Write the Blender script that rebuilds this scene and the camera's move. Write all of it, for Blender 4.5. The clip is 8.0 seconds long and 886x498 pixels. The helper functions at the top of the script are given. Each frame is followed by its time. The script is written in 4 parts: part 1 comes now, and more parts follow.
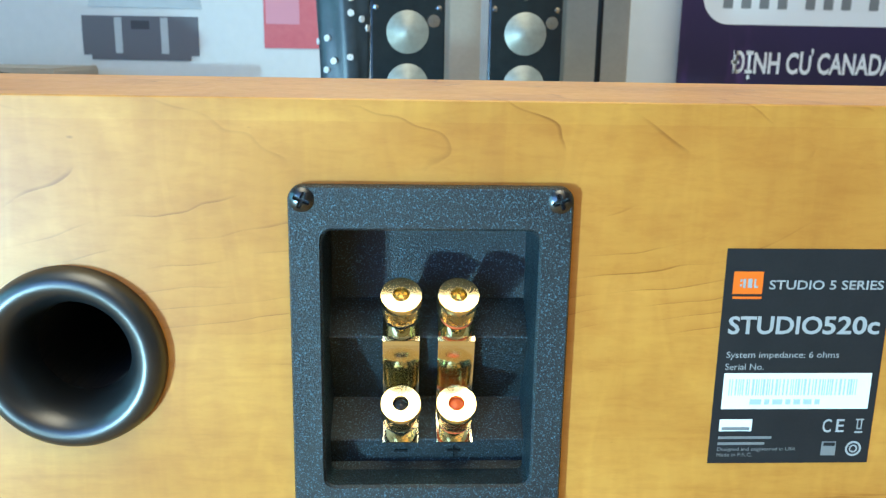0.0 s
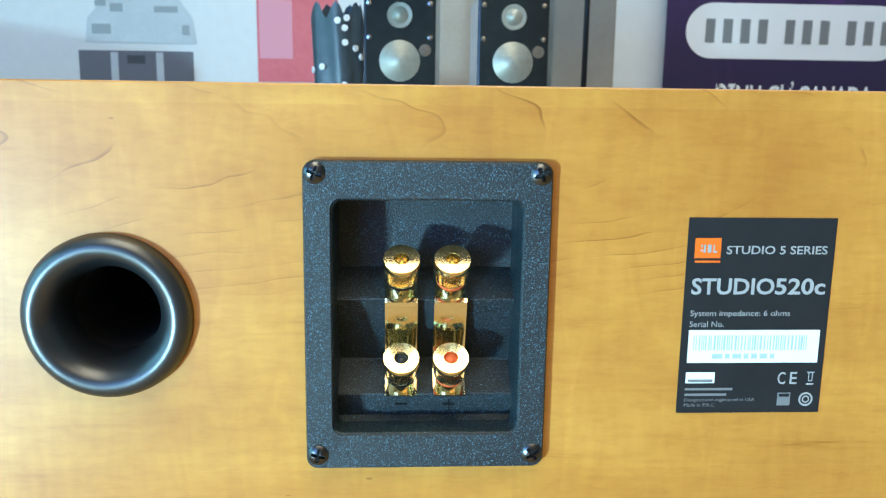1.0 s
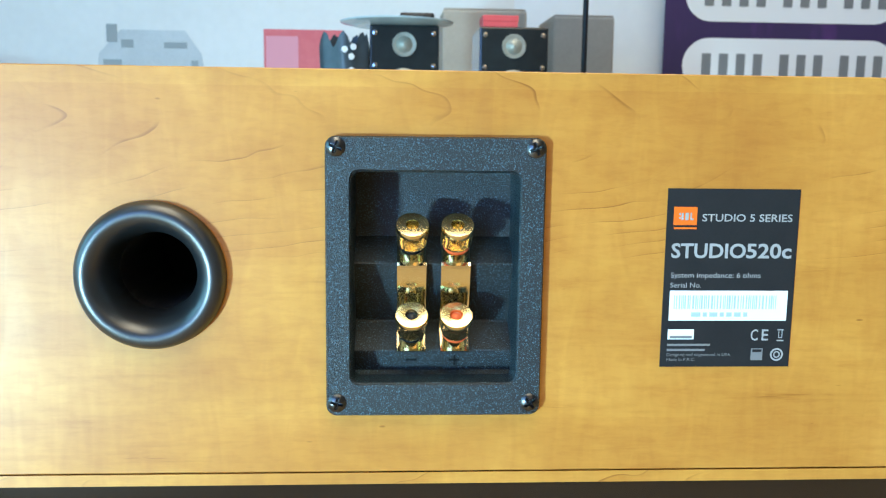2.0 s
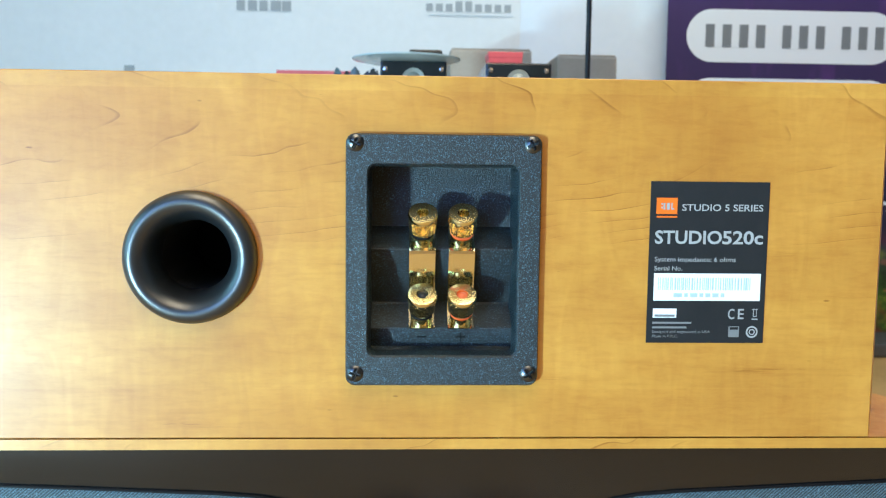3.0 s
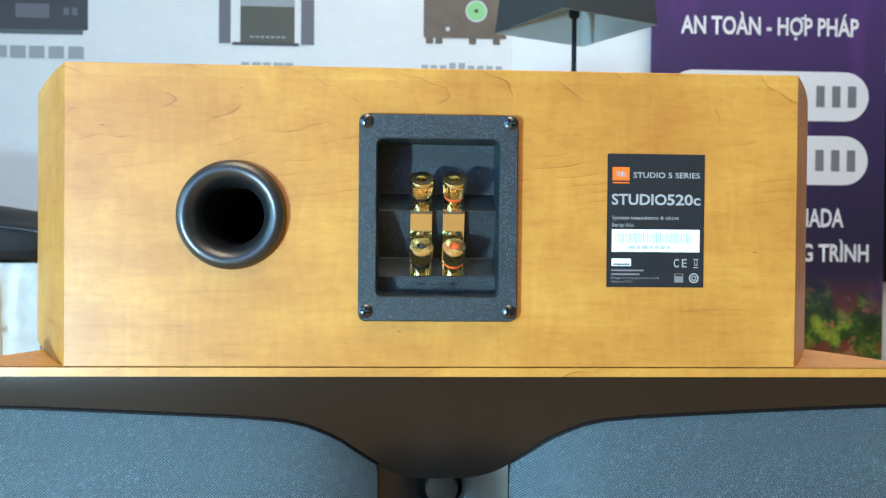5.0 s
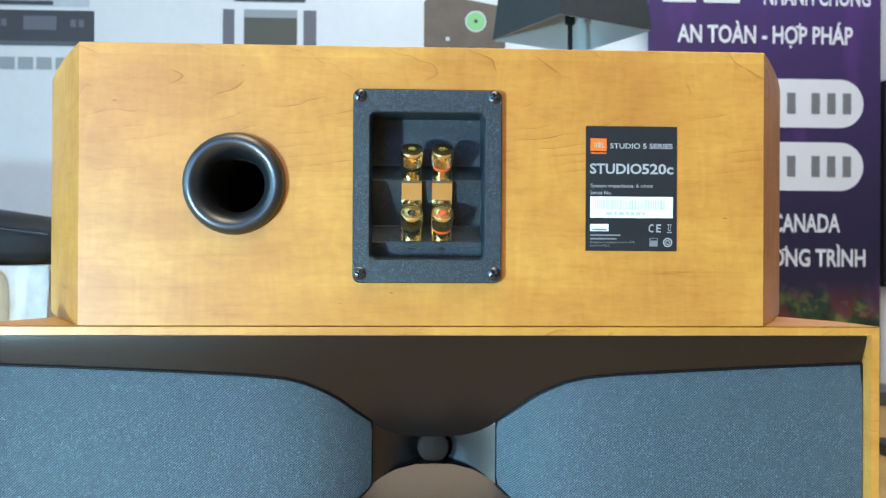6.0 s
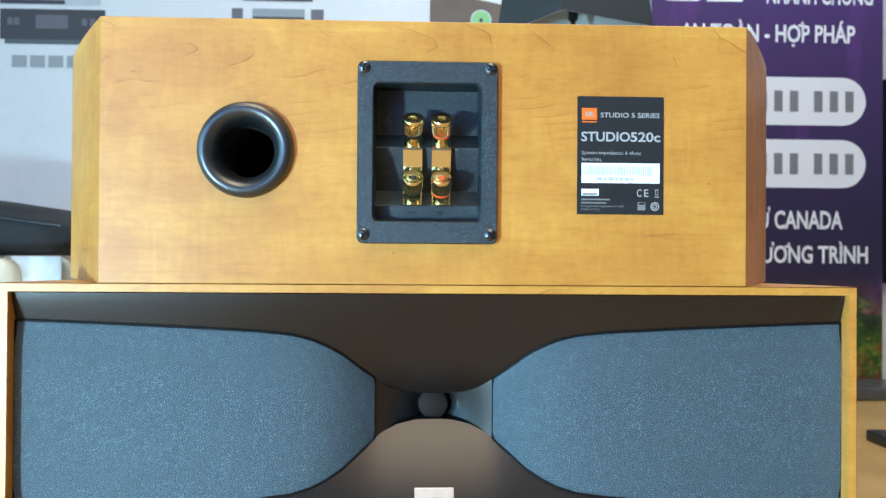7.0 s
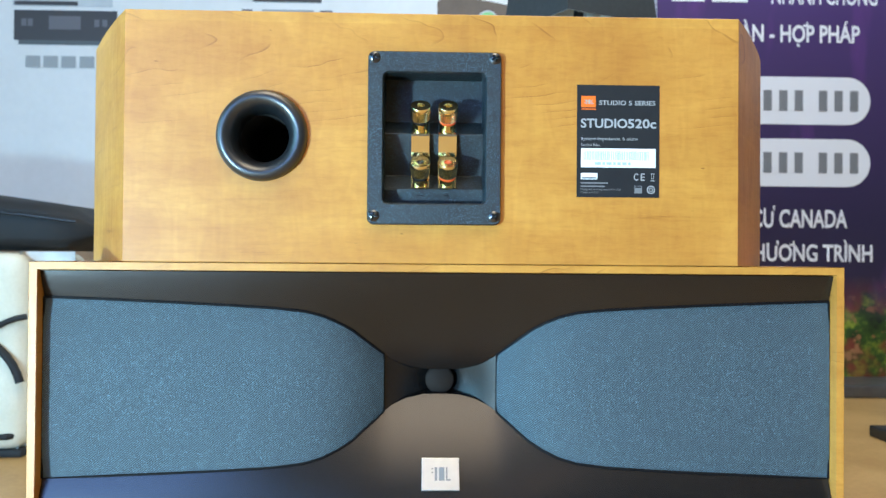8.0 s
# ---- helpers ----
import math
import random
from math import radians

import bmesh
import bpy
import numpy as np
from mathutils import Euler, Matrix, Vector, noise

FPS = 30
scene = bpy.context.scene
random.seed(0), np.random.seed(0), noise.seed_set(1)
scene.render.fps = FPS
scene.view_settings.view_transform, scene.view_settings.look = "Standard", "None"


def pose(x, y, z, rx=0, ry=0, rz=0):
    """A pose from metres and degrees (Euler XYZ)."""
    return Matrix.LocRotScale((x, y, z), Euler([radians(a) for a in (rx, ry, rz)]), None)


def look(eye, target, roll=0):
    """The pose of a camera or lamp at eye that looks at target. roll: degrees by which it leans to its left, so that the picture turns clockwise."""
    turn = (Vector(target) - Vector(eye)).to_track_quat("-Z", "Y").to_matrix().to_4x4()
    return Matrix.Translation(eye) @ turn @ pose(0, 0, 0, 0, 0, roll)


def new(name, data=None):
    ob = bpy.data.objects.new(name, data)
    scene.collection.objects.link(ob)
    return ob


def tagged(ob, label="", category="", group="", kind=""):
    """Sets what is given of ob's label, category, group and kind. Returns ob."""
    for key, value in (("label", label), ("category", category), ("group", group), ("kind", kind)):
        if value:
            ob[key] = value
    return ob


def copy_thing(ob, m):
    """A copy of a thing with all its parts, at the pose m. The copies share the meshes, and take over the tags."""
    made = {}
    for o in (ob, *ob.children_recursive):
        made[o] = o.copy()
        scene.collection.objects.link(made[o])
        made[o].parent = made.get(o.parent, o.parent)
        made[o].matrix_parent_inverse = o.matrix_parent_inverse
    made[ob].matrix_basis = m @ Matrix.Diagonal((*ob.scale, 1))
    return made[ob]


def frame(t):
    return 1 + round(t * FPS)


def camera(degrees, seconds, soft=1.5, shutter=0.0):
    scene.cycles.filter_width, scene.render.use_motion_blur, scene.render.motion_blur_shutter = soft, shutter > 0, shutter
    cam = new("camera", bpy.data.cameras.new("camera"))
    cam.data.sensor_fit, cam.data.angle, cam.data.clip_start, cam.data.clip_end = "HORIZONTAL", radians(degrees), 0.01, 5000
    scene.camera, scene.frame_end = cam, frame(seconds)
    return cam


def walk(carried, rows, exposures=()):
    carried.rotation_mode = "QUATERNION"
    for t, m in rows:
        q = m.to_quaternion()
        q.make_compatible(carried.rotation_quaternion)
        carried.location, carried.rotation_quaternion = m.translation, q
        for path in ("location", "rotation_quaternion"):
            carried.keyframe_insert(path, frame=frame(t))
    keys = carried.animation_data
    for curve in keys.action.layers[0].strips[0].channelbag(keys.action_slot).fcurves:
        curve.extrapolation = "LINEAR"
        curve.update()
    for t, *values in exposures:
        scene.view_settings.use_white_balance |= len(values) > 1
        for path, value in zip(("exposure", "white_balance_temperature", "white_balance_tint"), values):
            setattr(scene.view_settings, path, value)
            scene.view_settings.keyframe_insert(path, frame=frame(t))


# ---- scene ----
cam = camera(55.0, 8.0, soft=1.2)
cam.data.dof.use_dof, cam.data.dof.focus_distance, cam.data.dof.aperture_fstop = True, 0.365, 30.0
# seconds, eye, yaw, pitch, roll; z = 0 is the joint between the two stacked loudspeakers
PATH = [
    (0.0, -0.0082, -0.2529, 0.1769, -2.475, -13.498, -0.917),
    (0.5, -0.0102, -0.2712, 0.1694, -2.918, -12.143, -0.884),
    (1.0, -0.0116, -0.2914, 0.1618, -3.175, -10.986, -0.825),
    (1.5, -0.0140, -0.3114, 0.1514, -3.231, -9.722, -0.759),
    (3.0, -0.0172, -0.3747, 0.1214, -2.560, -5.427, -0.694),
    (3.5, -0.0202, -0.3975, 0.1123, -2.743, -3.959, -0.660),
    (4.0, -0.0224, -0.4212, 0.1017, -2.930, -2.648, -0.611),
    (4.5, -0.0231, -0.4419, 0.0855, -2.968, -1.656, -0.610),
    (6.0, -0.0138, -0.4913, 0.0426, -2.682, 0.232, -0.300),
    (6.5, -0.0139, -0.5068, 0.0274, -2.467, 0.330, -0.414),
    (7.0, -0.0103, -0.5203, 0.0174, -2.228, 0.500, -0.398),
    (7.5, -0.0083, -0.5356, 0.0108, -1.970, 0.579, -0.465),
    (8.0, -0.0104, -0.5472, 0.0033, -1.736, 0.665, -0.462),
]
walk(cam, [(t, pose(x, y, z, 90 + pitch, roll, yaw)) for t, x, y, z, yaw, pitch, roll in PATH],
     # the clip's own white balance starts greener and cooler
     [(0.0, -0.11, 5900, -2), (1.5, -0.08, 6000, 1), (3.0, -0.11, 6350, 5), (4.5, -0.07, 6450, 8), (8.0, -0.03, 6200, 9)])

# ---- light ----
FLOOR_Z, CEIL_Z, WALL_Y = -0.403, 2.25, 2.2
world = bpy.data.worlds.new("world")
scene.world = world
world.use_nodes = True
world.node_tree.nodes["Background"].inputs["Color"].default_value = (0.75, 0.85, 1.0, 1)
world.node_tree.nodes["Background"].inputs["Strength"].default_value = 0.03


def area(name, eye, target, sx, sy, watts, colour):
    data = bpy.data.lights.new(name, "AREA")
    data.shape, data.size, data.size_y, data.energy, data.color = "RECTANGLE", sx, sy, watts, colour
    ob = new(name, data)
    ob.matrix_world = look(eye, target)
    return ob


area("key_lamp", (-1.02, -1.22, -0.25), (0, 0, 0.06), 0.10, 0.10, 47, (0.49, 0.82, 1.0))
area("window_light", (-1.65, -2.74, 0.62), (-0.2, 0, 0.1), 1.7, 1.7, 58, (0.22, 0.42, 1.0))
area("side_window_light", (-2.52, -0.90, 0.55), (0, -0.3, 0.1), 1.5, 1.5, 38, (0.28, 0.72, 1.0))
# added warm fill from the front right, no known lamp stands there
area("warm_front_fill", (0.90, -2.55, 1.55), (0.2, 0, 0.1), 1.2, 0.7, 3, (1.0, 0.62, 0.32))
area("ceiling_panel_middle", (0.0, -0.62, CEIL_Z - 0.06), (0.0, -0.62, 0), 1.0, 1.5, 40, (1.0, 0.82, 0.58))
area("ceiling_panel_front", (0.2, -1.75, CEIL_Z - 0.06), (0.2, -1.75, 0), 1.8, 0.6, 17, (1.0, 0.72, 0.44))
area("ceiling_panel_back", (0.75, 1.20, CEIL_Z - 0.06), (0.75, 1.20, 0), 1.6, 0.6, 36, (0.86, 0.94, 1.0))
scene.view_settings.exposure = 0.0


# ---- materials ----
def material(name, base=(0.5, 0.5, 0.5), rough=0.5, metal=0.0):
    m = bpy.data.materials.new(name)
    m.use_nodes = True
    b = m.node_tree.nodes["Principled BSDF"]
    b.inputs["Base Color"].default_value = (*base, 1)
    b.inputs["Roughness"].default_value, b.inputs["Metallic"].default_value = rough, metal
    return m, m.node_tree.nodes, m.node_tree.links, b


def coords(n, l, scale=(1, 1, 1), turn=(0, 0, 0), source="Object"):
    tc, mp = n.new("ShaderNodeTexCoord"), n.new("ShaderNodeMapping")
    mp.inputs["Scale"].default_value, mp.inputs["Rotation"].default_value = scale, turn
    l.new(tc.outputs[source], mp.inputs["Vector"])
    return mp.outputs["Vector"]


def noise_tex(n, l, vec, scale, detail=4, rough=0.55, warp=0.0):
    t = n.new("ShaderNodeTexNoise")
    t.inputs["Scale"].default_value, t.inputs["Detail"].default_value = scale, detail
    t.inputs["Roughness"].default_value, t.inputs["Distortion"].default_value = rough, warp
    l.new(vec, t.inputs["Vector"])
    return t.outputs["Fac"]


def ramp(n, l, fac, *stops):
    r = n.new("ShaderNodeValToRGB")
    e = r.color_ramp.elements
    while len(e) < len(stops):
        e.new(0.5)
    for k, (p, c) in zip(e, stops):
        k.position, k.color = p, (*c, 1)
    l.new(fac, r.inputs["Fac"])
    return r.outputs["Color"]


def mix(n, l, fac, a, b, kind="MIX"):
    x = n.new("ShaderNodeMix")
    x.data_type, x.blend_type = "RGBA", kind
    for sock, v in ((x.inputs[0], fac), (x.inputs[6], a), (x.inputs[7], b)):
        if isinstance(v, (int, float)):
            sock.default_value = v
        elif isinstance(v, tuple):
            sock.default_value = (*v, 1)
        else:
            l.new(v, sock)
    return x.outputs[2]


def bump(n, l, b, height, strength=0.2, distance=0.001):
    k = n.new("ShaderNodeBump")
    k.inputs["Strength"].default_value, k.inputs["Distance"].default_value = strength, distance
    l.new(height, k.inputs["Height"])
    l.new(k.outputs["Normal"], b.inputs["Normal"])


def varied(name, dark, light, scale, rough=0.5, metal=0.0, relief=0.1, detail=5, distance=0.001):
    m, n, l, b = material(name, light, rough, metal)
    v = coords(n, l)
    big, fine = noise_tex(n, l, v, scale, detail), noise_tex(n, l, v, scale * 14, 3)
    l.new(mix(n, l, 0.35, ramp(n, l, big, (0.3, dark), (0.7, light)), ramp(n, l, fine, (0.3, dark), (0.7, light))), b.inputs["Base Color"])
    if relief:
        bump(n, l, b, fine, relief, distance)
    return m


def wood_veneer():
    m, n, l, b = material("cherry_veneer", rough=0.5)
    b.inputs["Specular IOR Level"].default_value, b.inputs["IOR"].default_value = 0.52, 1.5
    # cathedral figure of the upper strip: nested tongues drawn with thin dark growth lines that come and go
    def math_node(op, a, b2=0.0, c2=0.0):
        k = n.new("ShaderNodeMath")
        k.operation = op
        for sock, v in zip(k.inputs, (a, b2, c2)):
            if isinstance(v, (int, float)):
                sock.default_value = v
            else:
                l.new(v, sock)
        return k.outputs[0]

    tc0, xyz = n.new("ShaderNodeTexCoord"), n.new("ShaderNodeSeparateXYZ")
    l.new(tc0.outputs["Object"], xyz.inputs[0])
    off = math_node("SUBTRACT", xyz.outputs["Z"], 0.143)
    bend = math_node("MULTIPLY", math_node("MULTIPLY", off, off), 85.0)
    wob = math_node("MULTIPLY", noise_tex(n, l, coords(n, l, (12, 12, 20)), 1.4, 2, 0.5, 0.5), 0.085)
    field = math_node("ADD", math_node("SUBTRACT", bend, xyz.outputs["X"]), wob)
    frac = math_node("FRACT", math_node("MULTIPLY_ADD", field, 24.0, 0.2))
    lines = ramp(n, l, frac, (0.0, (1, 1, 1)), (0.55, (0.97, 0.95, 0.93)), (0.93, (0.88, 0.82, 0.76)), (0.972, (0.52, 0.40, 0.32)), (0.984, (0.50, 0.38, 0.30)), (1.0, (1, 1, 1)))
    comes = ramp(n, l, noise_tex(n, l, coords(n, l, (9, 9, 16)), 2.2, 3), (0.48, (0.04,) * 3), (0.64, (0.95,) * 3))
    # long hairlines of the plainer strips below
    hair = noise_tex(n, l, coords(n, l, (8, 8, 150)), 1.5, 4, 0.65, 0.5)
    hairs = ramp(n, l, hair, (0.24, (0.66, 0.55, 0.47)), (0.32, (0.94, 0.91, 0.89)), (0.50, (1, 1, 1)))
    upper_strip = math_node("GREATER_THAN", xyz.outputs["Z"], 0.0885)
    # rippled cross figure, long streaks, blotches and short dark flecks
    cross = noise_tex(n, l, coords(n, l, (75, 75, 16), (0, radians(14), 0)), 1.5, 2, 0.5, 1.6)
    long = noise_tex(n, l, coords(n, l, (7, 7, 60)), 2.0, 4, 0.6, 0.8)
    blotch = noise_tex(n, l, coords(n, l, (8, 8, 16)), 1.6, 3, 0.55, 0.6)
    base = ramp(n, l, blotch, (0.30, (0.50, 0.222, 0.038)), (0.5, (0.590, 0.284, 0.050)), (0.70, (0.660, 0.334, 0.064)))
    base = mix(n, l, 1.0, base, ramp(n, l, cross, (0.30, (0.95, 0.92, 0.90)), (0.52, (0.99, 0.98, 0.98)), (0.70, (1.03, 1.04, 1.05))), "MULTIPLY")
    base = mix(n, l, 1.0, base, ramp(n, l, long, (0.30, (0.97, 0.95, 0.94)), (0.55, (1, 1, 1))), "MULTIPLY")
    base = mix(n, l, math_node("MULTIPLY", comes, upper_strip), base, mix(n, l, 1.0, base, lines, "MULTIPLY"))
    base = mix(n, l, math_node("MULTIPLY_ADD", upper_strip, -0.75, 1.0), base, mix(n, l, 1.0, base, hairs, "MULTIPLY"))
    fine = noise_tex(n, l, coords(n, l, (1.0, 1.0, 3.6)), 110, 4, 0.65, 0.3)
    base = mix(n, l, 1.0, base, ramp(n, l, fine, (0.34, (0.93, 0.89, 0.87)), (0.56, (1, 1, 1))), "MULTIPLY")
    # joined strips of veneer
    sep, tc = n.new("ShaderNodeSeparateXYZ"), n.new("ShaderNodeTexCoord")
    l.new(tc.outputs["Object"], sep.inputs[0])
    strip, fl = n.new("ShaderNodeMath"), n.new("ShaderNodeMath")
    strip.operation, fl.operation = "MULTIPLY_ADD", "FLOOR"
    strip.inputs[1].default_value, strip.inputs[2].default_value = 1 / 0.066, -0.0225 / 0.066
    l.new(sep.outputs["Z"], strip.inputs[0]), l.new(strip.outputs[0], fl.inputs[0])
    wn = n.new("ShaderNodeTexWhiteNoise")
    wn.noise_dimensions = "1D"
    l.new(fl.outputs[0], wn.inputs["W"])
    base = mix(n, l, 1.0, base, ramp(n, l, wn.outputs["Value"], (0, (0.93, 0.87, 0.85)), (1, (1, 1, 1))), "MULTIPLY")
    fleck = noise_tex(n, l, coords(n, l, (55, 55, 190)), 1.3, 2)
    base = mix(n, l, 1.0, base, ramp(n, l, fleck, (0.19, (0.50, 0.40, 0.32)), (0.24, (1, 1, 1))), "MULTIPLY")
    l.new(base, b.inputs["Base Color"])
    l.new(ramp(n, l, cross, (0.3, (0.43,) * 3), (0.7, (0.37,) * 3)), b.inputs["Roughness"])
    bump(n, l, b, fine, 0.04, 0.0003)
    return m


def speckled(name, base, painted_glint, rough=0.42):
    m, n, l, b = material(name, base, rough)
    v = coords(n, l)
    f = noise_tex(n, l, v, 2300, 2, 0.6)
    g = noise_tex(n, l, v, 60, 3)
    # glints of the glossy grain, painted into the base colour as pale specks
    c = mix(n, l, ramp(n, l, f, (0.57, (0, 0, 0)), (0.72, (1, 1, 1))), base, painted_glint)
    l.new(mix(n, l, 0.4, c, ramp(n, l, g, (0.3, (0.6,) * 3), (0.7, (1, 1, 1))), "MULTIPLY"), b.inputs["Base Color"])
    bump(n, l, b, f, 0.8, 0.0004)
    return m


def cloth(name, dark, light, rib_pitch, fine_pitch):
    m, n, l, b = material(name, light, 0.56)
    v = coords(n, l, (1, 1, 1), (0, radians(40), 0))
    heights = []
    # broad diagonal ribs, crossed by the finer thread
    for axis, pitch in (("X", fine_pitch), ("Z", rib_pitch)):
        w = n.new("ShaderNodeTexWave")
        w.bands_direction = axis
        w.inputs["Scale"].default_value = pitch
        w.inputs["Distortion"].default_value = 0.6
        w.inputs["Detail Scale"].default_value = 20
        l.new(v, w.inputs["Vector"])
        heights.append(w.outputs["Fac"])
    lift = n.new("ShaderNodeMath")
    lift.operation = "MULTIPLY_ADD"
    lift.inputs[1].default_value, lift.inputs[2].default_value = 0.5, 0.5
    l.new(heights[0], lift.inputs[0])
    heights[0] = lift.outputs[0]
    mul = n.new("ShaderNodeMath")
    mul.operation = "MULTIPLY"
    l.new(heights[0], mul.inputs[0]), l.new(heights[1], mul.inputs[1])
    fuzz = noise_tex(n, l, coords(n, l), 1500, 3, 0.7)
    c = ramp(n, l, mul.outputs[0], (0.10, dark), (0.75, light))
    c = mix(n, l, ramp(n, l, fuzz, (0.55, (0, 0, 0)), (0.74, (1, 1, 1))), c, tuple(2.6 * k for k in light))
    l.new(c, b.inputs["Base Color"])
    b.inputs["Sheen Weight"].default_value = 0.05
    bump(n, l, b, mul.outputs[0], 0.55, 0.0006)
    return m


WOOD = wood_veneer()
BAFFLE = varied("satin_black_plastic", (0.004, 0.0045, 0.005), (0.007, 0.007, 0.0075), 30, 0.27, relief=0.03)
BAFFLE.node_tree.nodes["Principled BSDF"].inputs["Specular IOR Level"].default_value = 0.7
CUP = speckled("grained_black_plastic", (0.003, 0.007, 0.010), (0.13, 0.26, 0.34), 0.40)
CUP.node_tree.nodes["Principled BSDF"].inputs["Specular IOR Level"].default_value = 0.6
PORT = varied("smooth_black_plastic", (0.008, 0.010, 0.012), (0.013, 0.016, 0.018), 60, 0.35, relief=0.03)
PORT.node_tree.nodes["Principled BSDF"].inputs["Specular IOR Level"].default_value = 1.0
PLUG, *_ = material("brown_black_plastic", (0.020, 0.015, 0.012), 0.7)
PLUG.node_tree.nodes["Principled BSDF"].inputs["Specular IOR Level"].default_value = 0.15
RUBBER, *_ = material("black_rubber", (0.006, 0.006, 0.007), 0.6)
RUBBER.node_tree.nodes["Principled BSDF"].inputs["Specular IOR Level"].default_value = 0.15
# near-black: the shade inside holes and engraved marks is put into the colour
HOLLOW, *_ = material("painted_inner_shade", (0.002, 0.002, 0.002), 0.9)
GOLD = varied("gold_plating", (0.88, 0.66, 0.22), (0.97, 0.80, 0.36), 300, 0.15, 1.0, relief=0.02, distance=0.0001)
KNURL = varied("knurled_plated_brass", (0.86, 0.70, 0.36), (0.96, 0.84, 0.52), 300, 0.16, 1.0, relief=0.0)
SCREW = varied("black_steel", (0.06, 0.065, 0.07), (0.14, 0.145, 0.15), 400, 0.28, 1.0, relief=0.05, distance=0.0002)
PLATE = varied("pale_gold_plating", (0.94, 0.86, 0.62), (0.97, 0.91, 0.70), 25, 0.12, 1.0, relief=0.03, distance=0.0002)
RED_RING, *_ = material("orange_red_plastic", (0.80, 0.13, 0.03), 0.3)
BLACK_RING, *_ = material("black_ring_plastic", (0.02, 0.02, 0.02), 0.15)
LABEL = varied("matt_black_film", (0.013, 0.014, 0.016), (0.019, 0.020, 0.022), 80, 0.55, relief=0.0)
LABEL.node_tree.nodes["Principled BSDF"].inputs["Specular IOR Level"].default_value = 0.3
PRINT, *_ = material("pale_grey_ink", (0.38, 0.38, 0.38), 0.6)
DIM_PRINT, *_ = material("dim_grey_ink", (0.20, 0.20, 0.20), 0.6)
ORANGE, *_ = material("orange_ink", (0.85, 0.16, 0.01), 0.5)
STICKER, *_ = material("white_paper_sticker", (0.85, 0.88, 0.87), 0.55)
INK, *_ = material("teal_grey_ink", (0.42, 0.52, 0.52), 0.6)
SILVER = varied("brushed_silver", (0.56, 0.55, 0.52), (0.64, 0.63, 0.60), 200, 0.42, 0.9, relief=0.02, distance=0.0001)
GRILLE = cloth("slate_grille_cloth", (0.007, 0.012, 0.015), (0.084, 0.144, 0.178), 270, 400)
GRILLE.node_tree.nodes["Principled BSDF"].inputs["Specular IOR Level"].default_value = 0.55
WALL = varied("white_vinyl_print", (0.68, 0.67, 0.65), (0.76, 0.75, 0.73), 3, 0.5, relief=0.02)
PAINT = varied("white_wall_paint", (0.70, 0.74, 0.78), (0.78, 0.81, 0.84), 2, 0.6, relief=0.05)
# for the added walls out of view, kept dimmer than the back wall
DIMPAINT = varied("dim_unseen_wall", (0.20, 0.18, 0.16), (0.26, 0.24, 0.21), 2, 0.6, relief=0.05)
FLOORING = varied("oak_laminate", (0.36, 0.20, 0.06), (0.54, 0.33, 0.12), 6, 0.4)


# ---- mesh helpers ----
def part(name, bm, mat, parent=None, label="", smooth=False):
    me = bpy.data.meshes.new(name)
    bmesh.ops.recalc_face_normals(bm, faces=bm.faces)
    bm.to_mesh(me)
    bm.free()
    me.materials.append(mat)
    if smooth:
        me.polygons.foreach_set("use_smooth", [True] * len(me.polygons))
        me.set_sharp_from_angle(angle=radians(38))
    ob = new(name, me)
    if parent:
        ob.parent = parent
    return tagged(ob, label)


def thing(name, m, label, category, group="", kind=""):
    ob = new(name)
    ob.matrix_basis = m
    ob.empty_display_size = 0.02
    return tagged(ob, label, category, group, kind)


def box(x0, x1, y0, y1, z0, z1, bevel=0.0, segments=2, bm=None):
    bm = bm or bmesh.new()
    m = Matrix.LocRotScale(((x0 + x1) / 2, (y0 + y1) / 2, (z0 + z1) / 2), None, (x1 - x0, y1 - y0, z1 - z0))
    g = bmesh.ops.create_cube(bm, size=1, matrix=m)
    if bevel:
        edges = list({e for v in g["verts"] for e in v.link_edges})
        bmesh.ops.bevel(bm, geom=edges, offset=bevel, segments=segments, profile=0.6, affect="EDGES")
    return bm


def loft(rows, closed=False, bm=None):
    """Quads between rows of points; closed joins each row's ends."""
    bm = bm or bmesh.new()
    vs = [[bm.verts.new(p) for p in r] for r in rows]
    for a, b in zip(vs, vs[1:]):
        n = len(a)
        for i in range(n if closed else n - 1):
            j = (i + 1) % n
            bm.faces.new((a[i], a[j], b[j], b[i]))
    return bm, vs


def lathe(profile, steps=48, m=Matrix(), bm=None, close=True):
    """Turns (radius, height) rows about z."""
    rows = [[m @ Vector((r * math.cos(2 * math.pi * k / steps), r * math.sin(2 * math.pi * k / steps), h)) for k in range(steps)] for r, h in profile]
    bm, vs = loft(rows, True, bm)
    if close:
        for ring, (r, _) in ((vs[0], profile[0]), (vs[-1], profile[-1])):
            if r > 1e-6:
                bm.faces.new(ring)
    return bm


def outline(w, h, r, n=6):
    """A rounded rectangle round the origin, in (u, v)."""
    pts = []
    for cx, cy, a0 in ((w / 2 - r, h / 2 - r, 0), (-w / 2 + r, h / 2 - r, 90), (-w / 2 + r, -h / 2 + r, 180), (w / 2 - r, -h / 2 + r, 270)):
        for k in range(n + 1):
            a = radians(a0 + 90 * k / n)
            pts.append((cx + r * math.cos(a), cy + r * math.sin(a)))
    return pts


